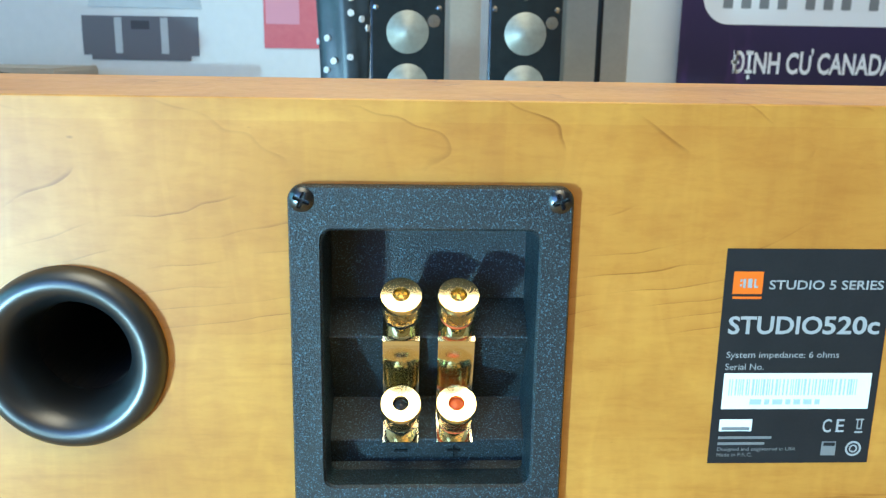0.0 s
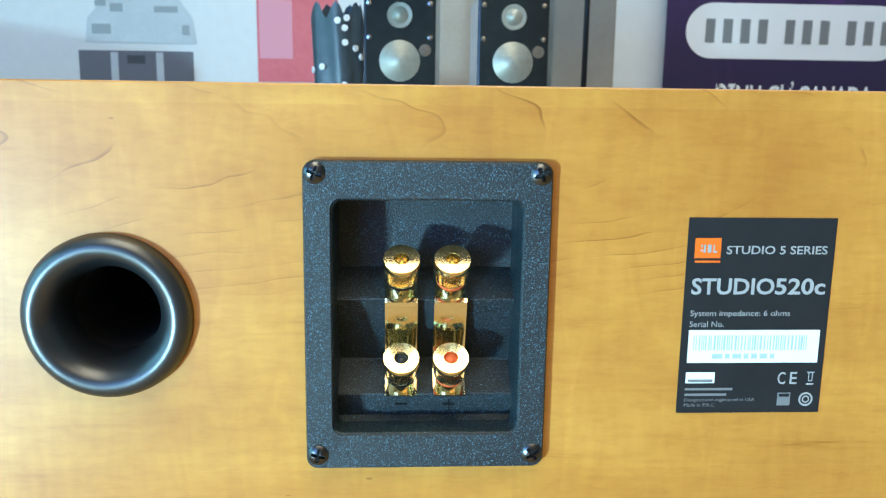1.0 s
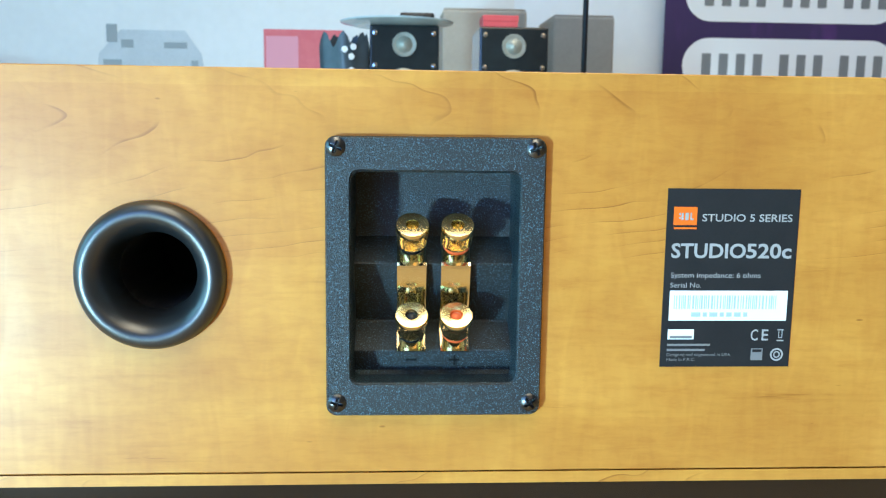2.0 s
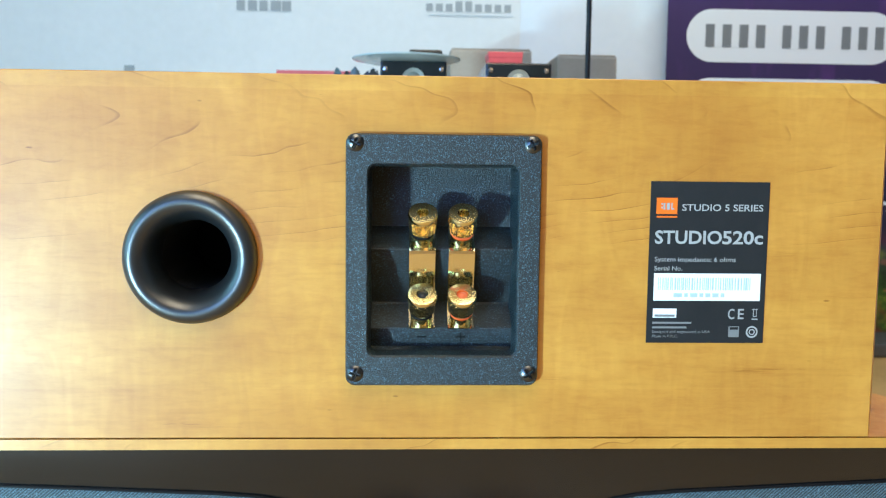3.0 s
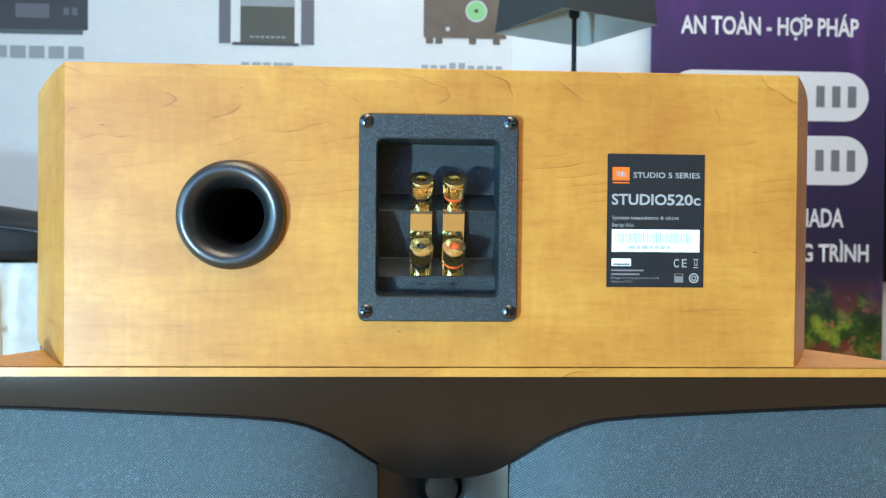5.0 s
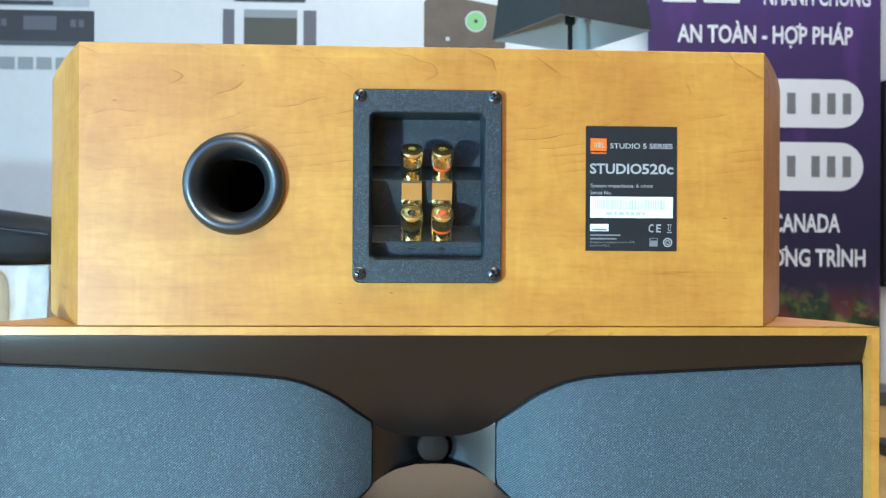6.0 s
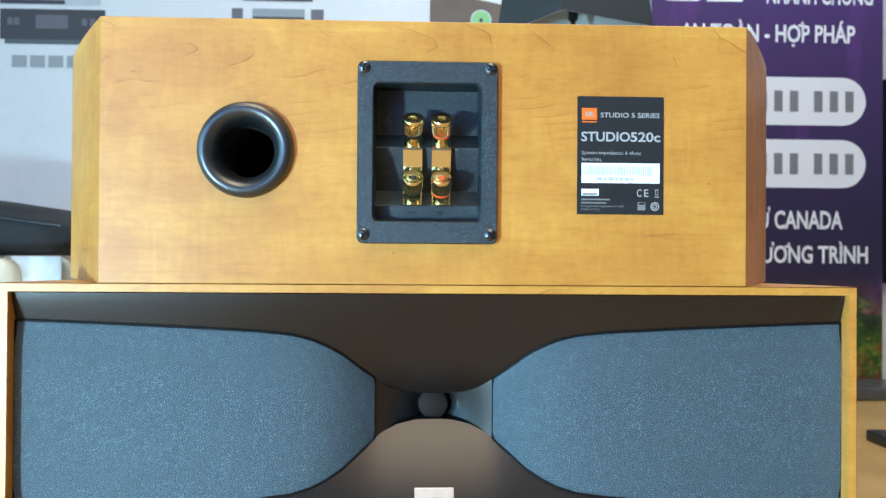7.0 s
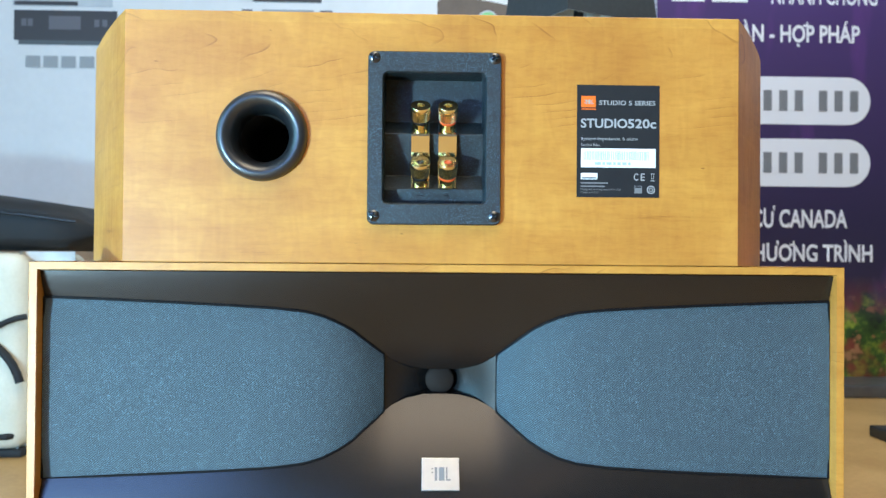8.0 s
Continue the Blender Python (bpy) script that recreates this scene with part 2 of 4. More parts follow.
def sheet(loops, y, depth=0.0):
    """A panel in the plane y, outer loop first, then its holes, with a thickness along y."""
    bm = bmesh.new()
    edges = []
    for lp in loops:
        vs = [bm.verts.new((u, y, v)) for u, v in lp]
        edges += [bm.edges.new((a, b)) for a, b in zip(vs, vs[1:] + vs[:1])]
    bmesh.ops.triangle_fill(bm, edges=edges, use_beauty=True, use_dissolve=False, normal=(0, -1, 0))
    if depth:
        g = bmesh.ops.extrude_face_region(bm, geom=bm.faces[:])
        bmesh.ops.translate(bm, vec=(0, depth, 0), verts=[v for v in g["geom"] if isinstance(v, bmesh.types.BMVert)])
    return bm


def tube(points, radius, steps=10):
    rows = []
    pts = [Vector(p) for p in points]
    for i, p in enumerate(pts):
        d = (pts[min(i + 1, len(pts) - 1)] - pts[max(i - 1, 0)]).normalized()
        side = d.cross(Vector((0.13, 0.31, 0.94))).normalized()
        up = side.cross(d)
        rows.append([p + radius * (math.cos(2 * math.pi * k / steps) * side + math.sin(2 * math.pi * k / steps) * up) for k in range(steps)])
    bm, vs = loft(rows, True)
    bm.faces.new(vs[0]), bm.faces.new(vs[-1])
    return bm


def words(name, body, x, z, height, width, mat, parent, y, flip=False, label="", align="LEFT", bold=0.0):
    """Lettering in the plane y, read from -y (flip: from +y); height is that of a capital, width the whole line's."""
    cu = bpy.data.curves.new(name, "FONT")
    cu.body, cu.size, cu.align_x, cu.extrude, cu.offset, cu.resolution_u = body, 1.0, "LEFT", 0.0, bold, 3
    tmp = bpy.data.objects.new(name, cu)
    scene.collection.objects.link(tmp)
    bpy.context.view_layer.update()
    me = bpy.data.meshes.new_from_object(tmp.evaluated_get(bpy.context.evaluated_depsgraph_get()))
    bpy.data.objects.remove(tmp)
    bpy.data.curves.remove(cu)
    co = np.empty(len(me.vertices) * 3)
    me.vertices.foreach_get("co", co)
    co = co.reshape(-1, 3)
    lo, hi = co.min(0), co.max(0)
    cap = 0.73
    u = (co[:, 0] - lo[0]) / max(hi[0] - lo[0], 1e-6) * width
    if align == "CENTER":
        u -= width / 2
    if align == "RIGHT":
        u -= width
    w = co[:, 1] / cap * height
    out = np.stack([x + (-u if flip else u), np.full(len(u), y), z + w], 1)
    me.vertices.foreach_set("co", out.ravel())
    me.update()
    me.materials.clear()
    me.materials.append(mat)
    ob = new(name, me)
    ob.parent = parent
    return tagged(ob, label)


def extent(body, bold):
    cu = bpy.data.curves.new("probe", "FONT")
    cu.body, cu.size, cu.offset = body, 1.0, bold
    tmp = new("probe", cu)
    bpy.context.view_layer.update()
    me = bpy.data.meshes.new_from_object(tmp.evaluated_get(bpy.context.evaluated_depsgraph_get()))
    xs = [v.co.x for v in me.vertices]
    bpy.data.objects.remove(tmp), bpy.data.curves.remove(cu), bpy.data.meshes.remove(me)
    return min(xs), max(xs)


def horned(body, at, dot, x_left, z, height, width, mat, parent, y, bold):
    """Adds the horn (and the dot below) to the O at index `at` of a line set from x_left."""
    lo, hi = extent(body, bold)
    k = width / (hi - lo)
    o0, o1 = extent(body[:at] + "O", bold)[1], extent(body[:at + 1], bold)[1]
    right = x_left + (o1 - lo) * k
    bar("letter_mark", right - 0.12 * height, right + 0.16 * height, z + 0.86 * height, z + 1.0 * height, mat, parent, y)
    bar("letter_mark", right + 0.06 * height, right + 0.16 * height, z + 0.98 * height, z + 1.16 * height, mat, parent, y)
    if dot:
        mid = right - 0.42 * height
        bar("letter_mark", mid - 0.08 * height, mid + 0.08 * height, z - 0.28 * height, z - 0.12 * height, mat, parent, y)


def bar(name, x0, x1, z0, z1, mat, parent, y, thick=0.0002, label=""):
    return part(name, box(min(x0, x1), max(x0, x1), min(y, y + thick), max(y, y + thick), z0, z1), mat, parent, label)


# ---- room ----
def slab(name, x0, x1, y0, y1, z0, z1, mat, label):
    return tagged(part(name, box(x0, x1, y0, y1, z0, z1), mat), label, name.split("_")[0], kind="structure")


slab("floor", -2.6, 2.8, -2.8, 2.32, FLOOR_Z - 0.1, FLOOR_Z, FLOORING, "warm oak laminate shop floor")
slab("wall_north", -2.7, 2.9, WALL_Y, WALL_Y + 0.12, FLOOR_Z, CEIL_Z, PAINT, "white painted shop wall behind the display")
side_opening = [(-1.70, -0.25), (-0.10, -0.25), (-0.10, 1.35), (-1.70, 1.35)]
TURN = pose(0, 0, 0, 0, 0, 90)
bm = sheet([[(-2.8, FLOOR_Z), (WALL_Y, FLOOR_Z), (WALL_Y, CEIL_Z), (-2.8, CEIL_Z)], side_opening], 2.60, 0.12)
bmesh.ops.transform(bm, matrix=TURN, verts=bm.verts)
tagged(part("wall_west", bm, DIMPAINT), "unseen dim grey-brown side wall with a window", "wall", kind="structure")
slab("wall_east", 2.8, 2.92, -2.8, WALL_Y, FLOOR_Z, CEIL_Z, DIMPAINT, "unseen dim grey-brown side wall")
opening = [(-2.55, -0.28), (-0.75, -0.28), (-0.75, 1.52), (-2.55, 1.52)]
tagged(part("wall_south", sheet([[(-2.72, FLOOR_Z), (2.92, FLOOR_Z), (2.92, CEIL_Z), (-2.72, CEIL_Z)], opening], -2.92, 0.12), DIMPAINT), "unseen dim grey-brown wall with a shop window", "wall", kind="structure")
slab("ceiling", -2.72, 2.92, -2.92, WALL_Y + 0.12, CEIL_Z, CEIL_Z + 0.1, PAINT, "plain white ceiling")

win = tagged(new("window_1"), "plain shop window with a white frame", "window", kind="structure")
part("window_frame", sheet([opening, [(-2.50, -0.23), (-0.80, -0.23), (-0.80, 1.47), (-2.50, 1.47)]], -2.90, 0.07), PAINT, win)
part("mullion", box(-1.67, -1.63, -2.89, -2.84, -0.23, 1.47), PAINT, win)

win = tagged(new("window_2"), "plain side window with a white frame", "window", kind="structure")
bm = sheet([side_opening, [(-1.65, -0.20), (-0.15, -0.20), (-0.15, 1.30), (-1.65, 1.30)]], 2.62, 0.07)
bmesh.ops.transform(bm, matrix=TURN, verts=bm.verts)
part("window_frame", bm, PAINT, win)

# ---- loudspeaker: local front at y = 0 facing -y, base at z = 0 ----
SW, SH, SD, SB = 0.2625, 0.1612, 0.148, 0.1982  # half width, height, depth, half width of the back
LIP = 0.0052


def plan_side():
    """The right side's plan, front to back: straight, then drawn in along a soft curve."""
    pts = [(SW, 0.0), (SW - 0.0008, 0.012), (SW - 0.0024, 0.024)]
    wide = SW - 0.0045
    for k in range(9):
        t = k / 8
        y = 0.036 + t * (SD - 0.036)
        pts.append((wide - (wide - SB) * (0.88 * t + 0.12 * t * t), y))
    pts[-1] = (SB, SD)
    return pts


# half height and depth of the grille's edge by distance from the middle
EDGE = ((0.0, 0.0085, 0.0430), (0.012, 0.0088, 0.0428), (0.024, 0.0115, 0.0410), (0.0335, 0.0158, 0.0375), (0.0385, 0.0194, 0.0345), (0.0442, 0.0244, 0.0302),
        (0.0500, 0.0292, 0.0262), (0.0587, 0.0365, 0.0215), (0.0674, 0.0417, 0.0180), (0.0776, 0.0464, 0.0152), (0.0890, 0.0495, 0.0130),
        (0.108, 0.0517, 0.0112), (0.137, 0.0534, 0.0102), (0.177, 0.0553, 0.0100), (0.218, 0.0570, 0.0100), (0.2566, 0.0584, 0.0100))


def make_speaker():
    sp = thing("center_speaker", Matrix(), "", "loudspeaker")
    side = plan_side()
    c = 0.0004
    ring = [(x, y) for x, y in side] + [(-x, y) for x, y in reversed(side)]
    # shell: top, bottom and sides, with small chamfers; open at front and back
    bm = bmesh.new()
    prof = []
    for inset, z in ((c, 0.0), (0.0, c), (0.0, SH - c), (c, SH)):
        prof.append([bm.verts.new((x - math.copysign(inset, x), y if 0 < y < SD else (c if y == 0 else SD - c), z)) for x, y in ring])
    half = len(side)
    for a, b in zip(prof, prof[1:]):
        for i in list(range(half - 1)) + list(range(half, 2 * half - 1)):
            bm.faces.new((a[i], a[i + 1], b[i + 1], b[i]))
    bm.faces.new(prof[0]), bm.faces.new(prof[-1])
    cab = part("cabinet", bm, WOOD, sp, "cherry veneered cabinet shell", smooth=True)
    # rear panel with its chamfered rim, an opening for the terminals and one for the port
    rim = [(-SB + c, c), (SB - c, c), (SB - c, SH - c), (-SB + c, SH - c)]
    hole = [(u, v + 0.0805) for u, v in outline(0.074, 0.098, 0.004, 3)]
    round_hole = [(0.1085 + 0.022 * math.cos(2 * math.pi * k / 40), 0.0815 + 0.022 * math.sin(2 * math.pi * k / 40)) for k in range(40)]
    bm = sheet([rim, hole, round_hole], SD, -0.012)
    outer = [(-SB, 0), (SB, 0), (SB, SH), (-SB, SH)]
    loft([[(u, SD, v) for u, v in rim], [(u, SD - c, v) for u, v in outer]], True, bm)
    part("back_panel", bm, WOOD, sp, "cherry veneered rear panel")
    # front lip: a mitred wooden frame round the recess
    ix, iz0, iz1 = SW - LIP, LIP, SH - LIP
    outer = [(-SW + c, c), (SW - c, c), (SW - c, SH - c), (-SW + c, SH - c)]
    inner = [(-ix, iz0), (ix, iz0), (ix, iz1), (-ix, iz1)]
    rows = [[(math.copysign(SW, u), c, v) for u, v in outer], [(u, 0, v) for u, v in outer], [(u, 0, v) for u, v in inner], [(u, 0.0065, v) for u, v in inner]]
    bm, _ = loft(rows, True)
    part("front_frame", bm, WOOD, sp, "thin veneered frame round the recessed front")
    # black baffle: sweeps from the frame in to the grille's edge, above and below
    zc = SH / 2 - 0.0008
    s_all = [(-s, h, y) for s, h, y in reversed(EDGE[1:])] + list(EDGE)
    for sign in (1, -1):
        rows = []
        for k in range(9):
            t = k / 8
            row = []
            for s, h, y in s_all:
                z0, z1 = zc + sign * (SH / 2 - LIP), zc + sign * h
                deep = 0.0045 + (y - 0.0045) * (t ** 1.15)
                row.append((s * ((ix / 0.2566) * (1 - t) + t), deep, z0 + (z1 - z0) * t))
            rows.append(row)
        bm, _ = loft(rows)
        part("baffle", bm, BAFFLE, sp, "satin black baffle swept in to the horn", smooth=True)
    for sx in (1, -1):
        bm, _ = loft([[(sx * ix, 0.0065, iz0), (sx * ix, 0.0065, iz1)], [(sx * ix, 0.016, iz0), (sx * ix, 0.016, iz1)]])
        part("frame_end", bm, WOOD, sp)
    # horn: from the mouth between the grilles down to a round throat
    mouth = [e for e in s_all if abs(e[0]) <= 0.0388]
    loop = [(s, y, zc + h) for s, h, y in mouth] + [(0.0385, 0.0345, zc + 0.0063), (0.0385, 0.0345, zc - 0.0063)] \
        + [(s, y, zc - h) for s, h, y in reversed(mouth)] + [(-0.0385, 0.0345, zc - 0.0063), (-0.0385, 0.0345, zc + 0.0063)]
    rows = []
    for k in range(8):
        t = k / 7
        row = []
        for x, y, z in loop:
            a = math.atan2((z - zc) * 1.9, x)
            tx, tz = 0.0105 * math.cos(a), zc + 0.0095 * math.sin(a)
            row.append((x + (tx - x) * t ** 0.9, y + (0.056 - y) * t, z + (tz - z) * t ** 0.6))
        rows.append(row)
    bm, vs = loft(rows, True)
    bm.faces.new(vs[-1])
    horn = part("horn", bm, BAFFLE, sp, "black compression horn with a dark throat", smooth=True)
    part("phase_plug", lathe([(0.0001, 0.0), (0.0086, 0.0003), (0.0096, 0.0010), (0.0099, 0.003), (0.0099, 0.02)], 28, pose(0, 0.049, zc, -90, 0, 0), close=False), PLUG, horn, "matt brown-black plug in the throat", smooth=True)
    # two cloth grilles
    for sx in (1, -1):
        rows = []
        for s, h, y in EDGE[4:]:
            rows.append([(sx * s, y - 0.0016 * (1 - (2 * k / 8 - 1) ** 6), zc + h * (2 * k / 8 - 1) * 0.994) for k in range(9)])
        bm, vs = loft(rows)
        bm.normal_update()
        rimv = [r[0] for r in vs] + [v for v in vs[-1][1:]] + [r[-1] for r in reversed(vs[:-1])] + [v for v in reversed(vs[0][1:-1])]
        low = [bm.verts.new(v.co + Vector((0, 0.004, 0))) for v in rimv]
        for i in range(len(rimv)):
            j = (i + 1) % len(rimv)
            bm.faces.new((rimv[i], rimv[j], low[j], low[i]))
        g = part("grille", bm, GRILLE, sp, "slate grey cloth grille, narrowing towards the horn", smooth=True)
        path = [(sx * s, y - 0.0004, zc + h) for s, h, y in reversed(EDGE[4:])] + [(sx * s, y - 0.0004, zc - h) for s, h, y in EDGE[4:]]
        path.append(path[0])
        part("edge_seal", tube(path, 0.0008, 8), RUBBER, g, "thin black seal round the grille", smooth=True)
    # badge on the lower sweep
    bm = box(-0.0124, 0.0124, -0.0012, 0.0012, -0.0107, 0.0107, 0.0004)
    h0 = EDGE[0]
    zb = zc - (h0[1] + (SH / 2 - LIP - h0[1]) * 0.70) - 0.0012
    yb = 0.0045 + (h0[2] - 0.0045) * (0.30 ** 1.15) - 0.0020
    bmesh.ops.transform(bm, matrix=pose(0, yb, zb, -28, 0, 0), verts=bm.verts)
    badge = part("badge", bm, SILVER, sp, "small square silver badge")
    m = pose(0, yb, zb, -28, 0, 0)
    for x0, x1, z0, z1 in ((-0.0058, -0.0048, 0.003, 0.004), (-0.0058, -0.0048, 0.0005, 0.0015), (-0.0038, -0.0022, -0.0044, 0.0044), (-0.0010, 0.0026, -0.0044, 0.0044), (0.0036, 0.0046, -0.0044, 0.0044), (0.0046, 0.0066, -0.0044, -0.0034)):
        bm = box(x0, x1, -0.00135, -0.0011, z0, z1)
        bmesh.ops.transform(bm, matrix=m, verts=bm.verts)
        part("mark", bm, DIM_PRINT, badge)
    rear(sp)
    return sp


def rear(sp):
    """Terminals, port and label on the rear panel; built seen from behind: u to the viewer's right, w out of the panel."""
    def place(bm, m=None):
        if m is not None:
            bmesh.ops.transform(bm, matrix=m, verts=bm.verts)
        bmesh.ops.transform(bm, matrix=Matrix.Translation((0, SD, 0)) @ Matrix.Diagonal((-1, -1, 1, 1)), verts=bm.verts)
        return bm

    # here y counts into the panel, x to the viewer's right
    cz = 0.0805
    cup = part("terminal_cup", place(cup_mesh(cz)), CUP, sp, "grained black plastic terminal cup with two slanted steps")
    for sx in (-1, 1):
        for z in (0.0305, 0.1318):
            screw = part("screw", place(screw_head(random.uniform(0, 90)), pose(sx * 0.0385, -0.0042, z)), SCREW, cup, "black cross-head screw", smooth=True)
            # near-black disc that paints the shade at the bottom of the cross
            part("recess", place(lathe([(0.0001, 0.0004), (0.0024, 0.0004)], 16, pose(sx * 0.0385, -0.0042, z, -90, 0, 0), close=False)), HOLLOW, screw)
    for u, body in ((-0.0090, "minus"), (0.0088, "plus")):
        bm = box(u - 0.0022, u + 0.0022, 0.0084, 0.0095, 0.0443, 0.0449)
        if body == "plus":
            box(u - 0.00025, u + 0.00025, 0.0084, 0.0096, 0.0423, 0.0467, bm=bm)
        part(body + "_mark", place(bm), HOLLOW, cup)
    lean = 50.0
    n = Vector((0, -math.cos(radians(lean)), math.sin(radians(lean))))
    for u, ringmat in ((-0.0090, BLACK_RING), (0.0088, RED_RING)):
        # bent bridge plate from the upper step down to the lower one
        k = 0.0006
        bm = bmesh.new()
        for line in ([(0.0185, 0.0936), (0.0068, 0.0852), (0.0059, 0.0842), (0.0060, 0.0832), (0.0165, 0.0548)], [(0.0180, 0.0578), (0.0074, 0.0500), (0.0058, 0.0488)]):
            rows = []
            for i, (y, z) in enumerate(line):
                a, b = line[max(i - 1, 0)], line[min(i + 1, len(line) - 1)]
                d = Vector((0, b[0] - a[0], b[1] - a[1])).normalized()
                o = Vector((0, d.z, -d.y)) * k
                p = Vector((0, y, z))
                rows.append([p + Vector((u - 0.0059, 0, 0)), p + Vector((u + 0.0059, 0, 0)), p + o + Vector((u + 0.0059, 0, 0)), p + o + Vector((u - 0.0059, 0, 0))])
            bm, vs = loft(rows, True, bm)
            bm.faces.new(vs[0]), bm.faces.new(vs[-1])
        part("bridge_plate", place(bm), PLATE, sp, "bright gold-plated jumper plate")
        for foot, top in (((0.0108, 0.0878), True), ((0.0112, 0.0516), False)):
            m = Matrix.Translation((u, *foot)) @ Vector((0, 0, 1)).rotation_difference(n).to_matrix().to_4x4()
            bm = lathe([(0.0050, 0.0), (0.0050, 0.0058), (0.0042, 0.0062), (0.0042, 0.0076)], 32, m)
            post = part("binding_post", place(bm), GOLD, sp, "gold-plated loudspeaker binding post", smooth=True)
            part("insulating_ring", place(lathe([(0.0046, 0.0064), (0.0054, 0.0067), (0.0054, 0.0082), (0.0046, 0.0088)], 40, m)), ringmat, post, smooth=True)
            bm = bmesh.new()
            steps = 144
            rows = []
            for r, h, kn in ((0.0046, 0.0080, 0), (0.0056, 0.0082, 0), (0.0059, 0.0088, 1), (0.0066, 0.0158, 1), (0.0066, 0.0161, 0), (0.0067, 0.0164, 0), (0.0066, 0.0176, 0),
                             (0.0064, 0.0182, 0), (0.0063, 0.0184, 0), (0.0026, 0.0184, 0), (0.0024, 0.0179, 0), (0.0024, 0.0120, 0)):
                rows.append([m @ Vector(((r - 0.00038 * kn * (q % 2)) * math.cos(2 * math.pi * q / steps), (r - 0.00038 * kn * (q % 2)) * math.sin(2 * math.pi * q / steps), h)) for q in range(steps)])
            bm, vs = loft(rows, True)
            bm.faces.new(vs[-1])
            knob = part("knob", place(bm), KNURL, post, "knurled plated clamping knob", smooth=True)
            if not top:
                part("plug", place(lathe([(0.0023, 0.0140), (0.0023, 0.0172), (0.0014, 0.0180), (0.0001, 0.0182)], 24, m, close=False)), ringmat, knob, smooth=True)
    # flared bass port
    prof = [(0.0292, 0.0), (0.0291, -0.0016), (0.0286, -0.0034), (0.0275, -0.0050), (0.0260, -0.0060), (0.0245, -0.0063)]
    for k in range(1, 11):
        a = radians(9 * k)
        prof.append((0.0245 - 0.0087 * math.sin(a), 0.0125 - 0.0188 * math.cos(a)))
    seat = pose(-0.1104, 0, 0.0812, -90, 0, 0)
    port = part("bass_port", place(lathe(prof, 72, seat, close=False)), PORT, sp, "glossy black flared port ring", smooth=True)
    # near-black lining, the tube's inner shade painted in
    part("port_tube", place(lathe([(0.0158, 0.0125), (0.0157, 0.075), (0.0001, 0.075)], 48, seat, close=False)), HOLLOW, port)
    # type label
    x0, x1, z0, z1 = 0.0922, 0.1460, 0.0440, 0.1168
    lab = part("type_label", place(box(x0, x1, -0.0004, 0.0, z0, z1)), LABEL, sp, "black printed type label")
    y = SD + 0.00055

    def put(body, u, v, h, w, mat=PRINT, bold=0.0):
        words("lettering", body, -(x0 + u * (x1 - x0)), z1 - v * (z1 - z0), h * (z1 - z0), w * (x1 - x0), mat, lab, y, flip=True, bold=bold)

    def blk(u0, u1, v0, v1, mat, name="block", dy=0.0):
        return bar(name, -(x0 + u0 * (x1 - x0)), -(x0 + u1 * (x1 - x0)), z1 - v1 * (z1 - z0), z1 - v0 * (z1 - z0), mat, lab, y + dy - 0.0002)

    blk(0.05, 0.225, 0.10, 0.20, ORANGE, "emblem")
    for u0, u1, v0, v1 in ((0.09, 0.10, 0.133, 0.145), (0.09, 0.10, 0.155, 0.166), (0.108, 0.122, 0.132, 0.172), (0.136, 0.160, 0.132, 0.172), (0.174, 0.182, 0.132, 0.172), (0.182, 0.198, 0.164, 0.172)):
        blk(u0, u1, v0, v1, PRINT, "mark", 0.0002)
    blk(0.055, 0.225, 0.212, 0.222, ORANGE, "printed_line")
    put("STUDIO 5 SERIES", 0.265, 0.178, 0.042, 0.685, bold=0.012)
    put("STUDIO", 0.045, 0.38, 0.082, 0.565, bold=0.022)
    put("520c", 0.615, 0.38, 0.082, 0.345, bold=0.022)
    put("System impedance: 6 ohms", 0.05, 0.492, 0.030, 0.685)
    put("Serial No.", 0.05, 0.548, 0.030, 0.235)
    blk(0.05, 0.955, 0.565, 0.735, STICKER, "serial_sticker")
    rnd = random.Random(4)
    u = 0.085
    while u < 0.87:
        w = rnd.choice((0.005, 0.008, 0.012))
        blk(u, u + w, 0.592, 0.668, INK, "barcode_bar", 0.0002)
        u += w + rnd.choice((0.007, 0.011, 0.016))
    u = 0.22
    for w in (0.09, 0.05, 0.08, 0.05, 0.06, 0.07, 0.05):
        blk(u, u + w - 0.02, 0.688, 0.712, INK, "printed_line", 0.0002)
        u += w
    blk(0.05, 0.25, 0.785, 0.842, STICKER, "maker_mark")
    blk(0.065, 0.235, 0.822, 0.836, DIM_PRINT, "printed_line", 0.0002)
    blk(0.05, 0.38, 0.868, 0.880, DIM_PRINT, "printed_line")
    blk(0.05, 0.34, 0.897, 0.909, DIM_PRINT, "printed_line")
    put("Designed and engineered in USA", 0.05, 0.938, 0.018, 0.49, DIM_PRINT)
    put("Made in P.R.C.", 0.05, 0.966, 0.018, 0.22, DIM_PRINT)
    put("C", 0.69, 0.848, 0.066, 0.055, bold=0.01)
    put("E", 0.775, 0.848, 0.066, 0.050, bold=0.01)
    for u0, u1, v0, v1 in ((0.895, 0.945, 0.785, 0.790), (0.905, 0.910, 0.790, 0.835), (0.930, 0.935, 0.790, 0.835), (0.905, 0.935, 0.83, 0.835), (0.895, 0.945, 0.846, 0.853)):
        blk(u0, u1, v0, v1, PRINT, "mark")
    blk(0.70, 0.79, 0.895, 0.963, DIM_PRINT, "mark")
    blk(0.71, 0.78, 0.900, 0.915, LABEL, "mark", 0.0002)
    bm = bmesh.new()
    uc, vc = -(x0 + 0.90 * (x1 - x0)), z1 - 0.93 * (z1 - z0)
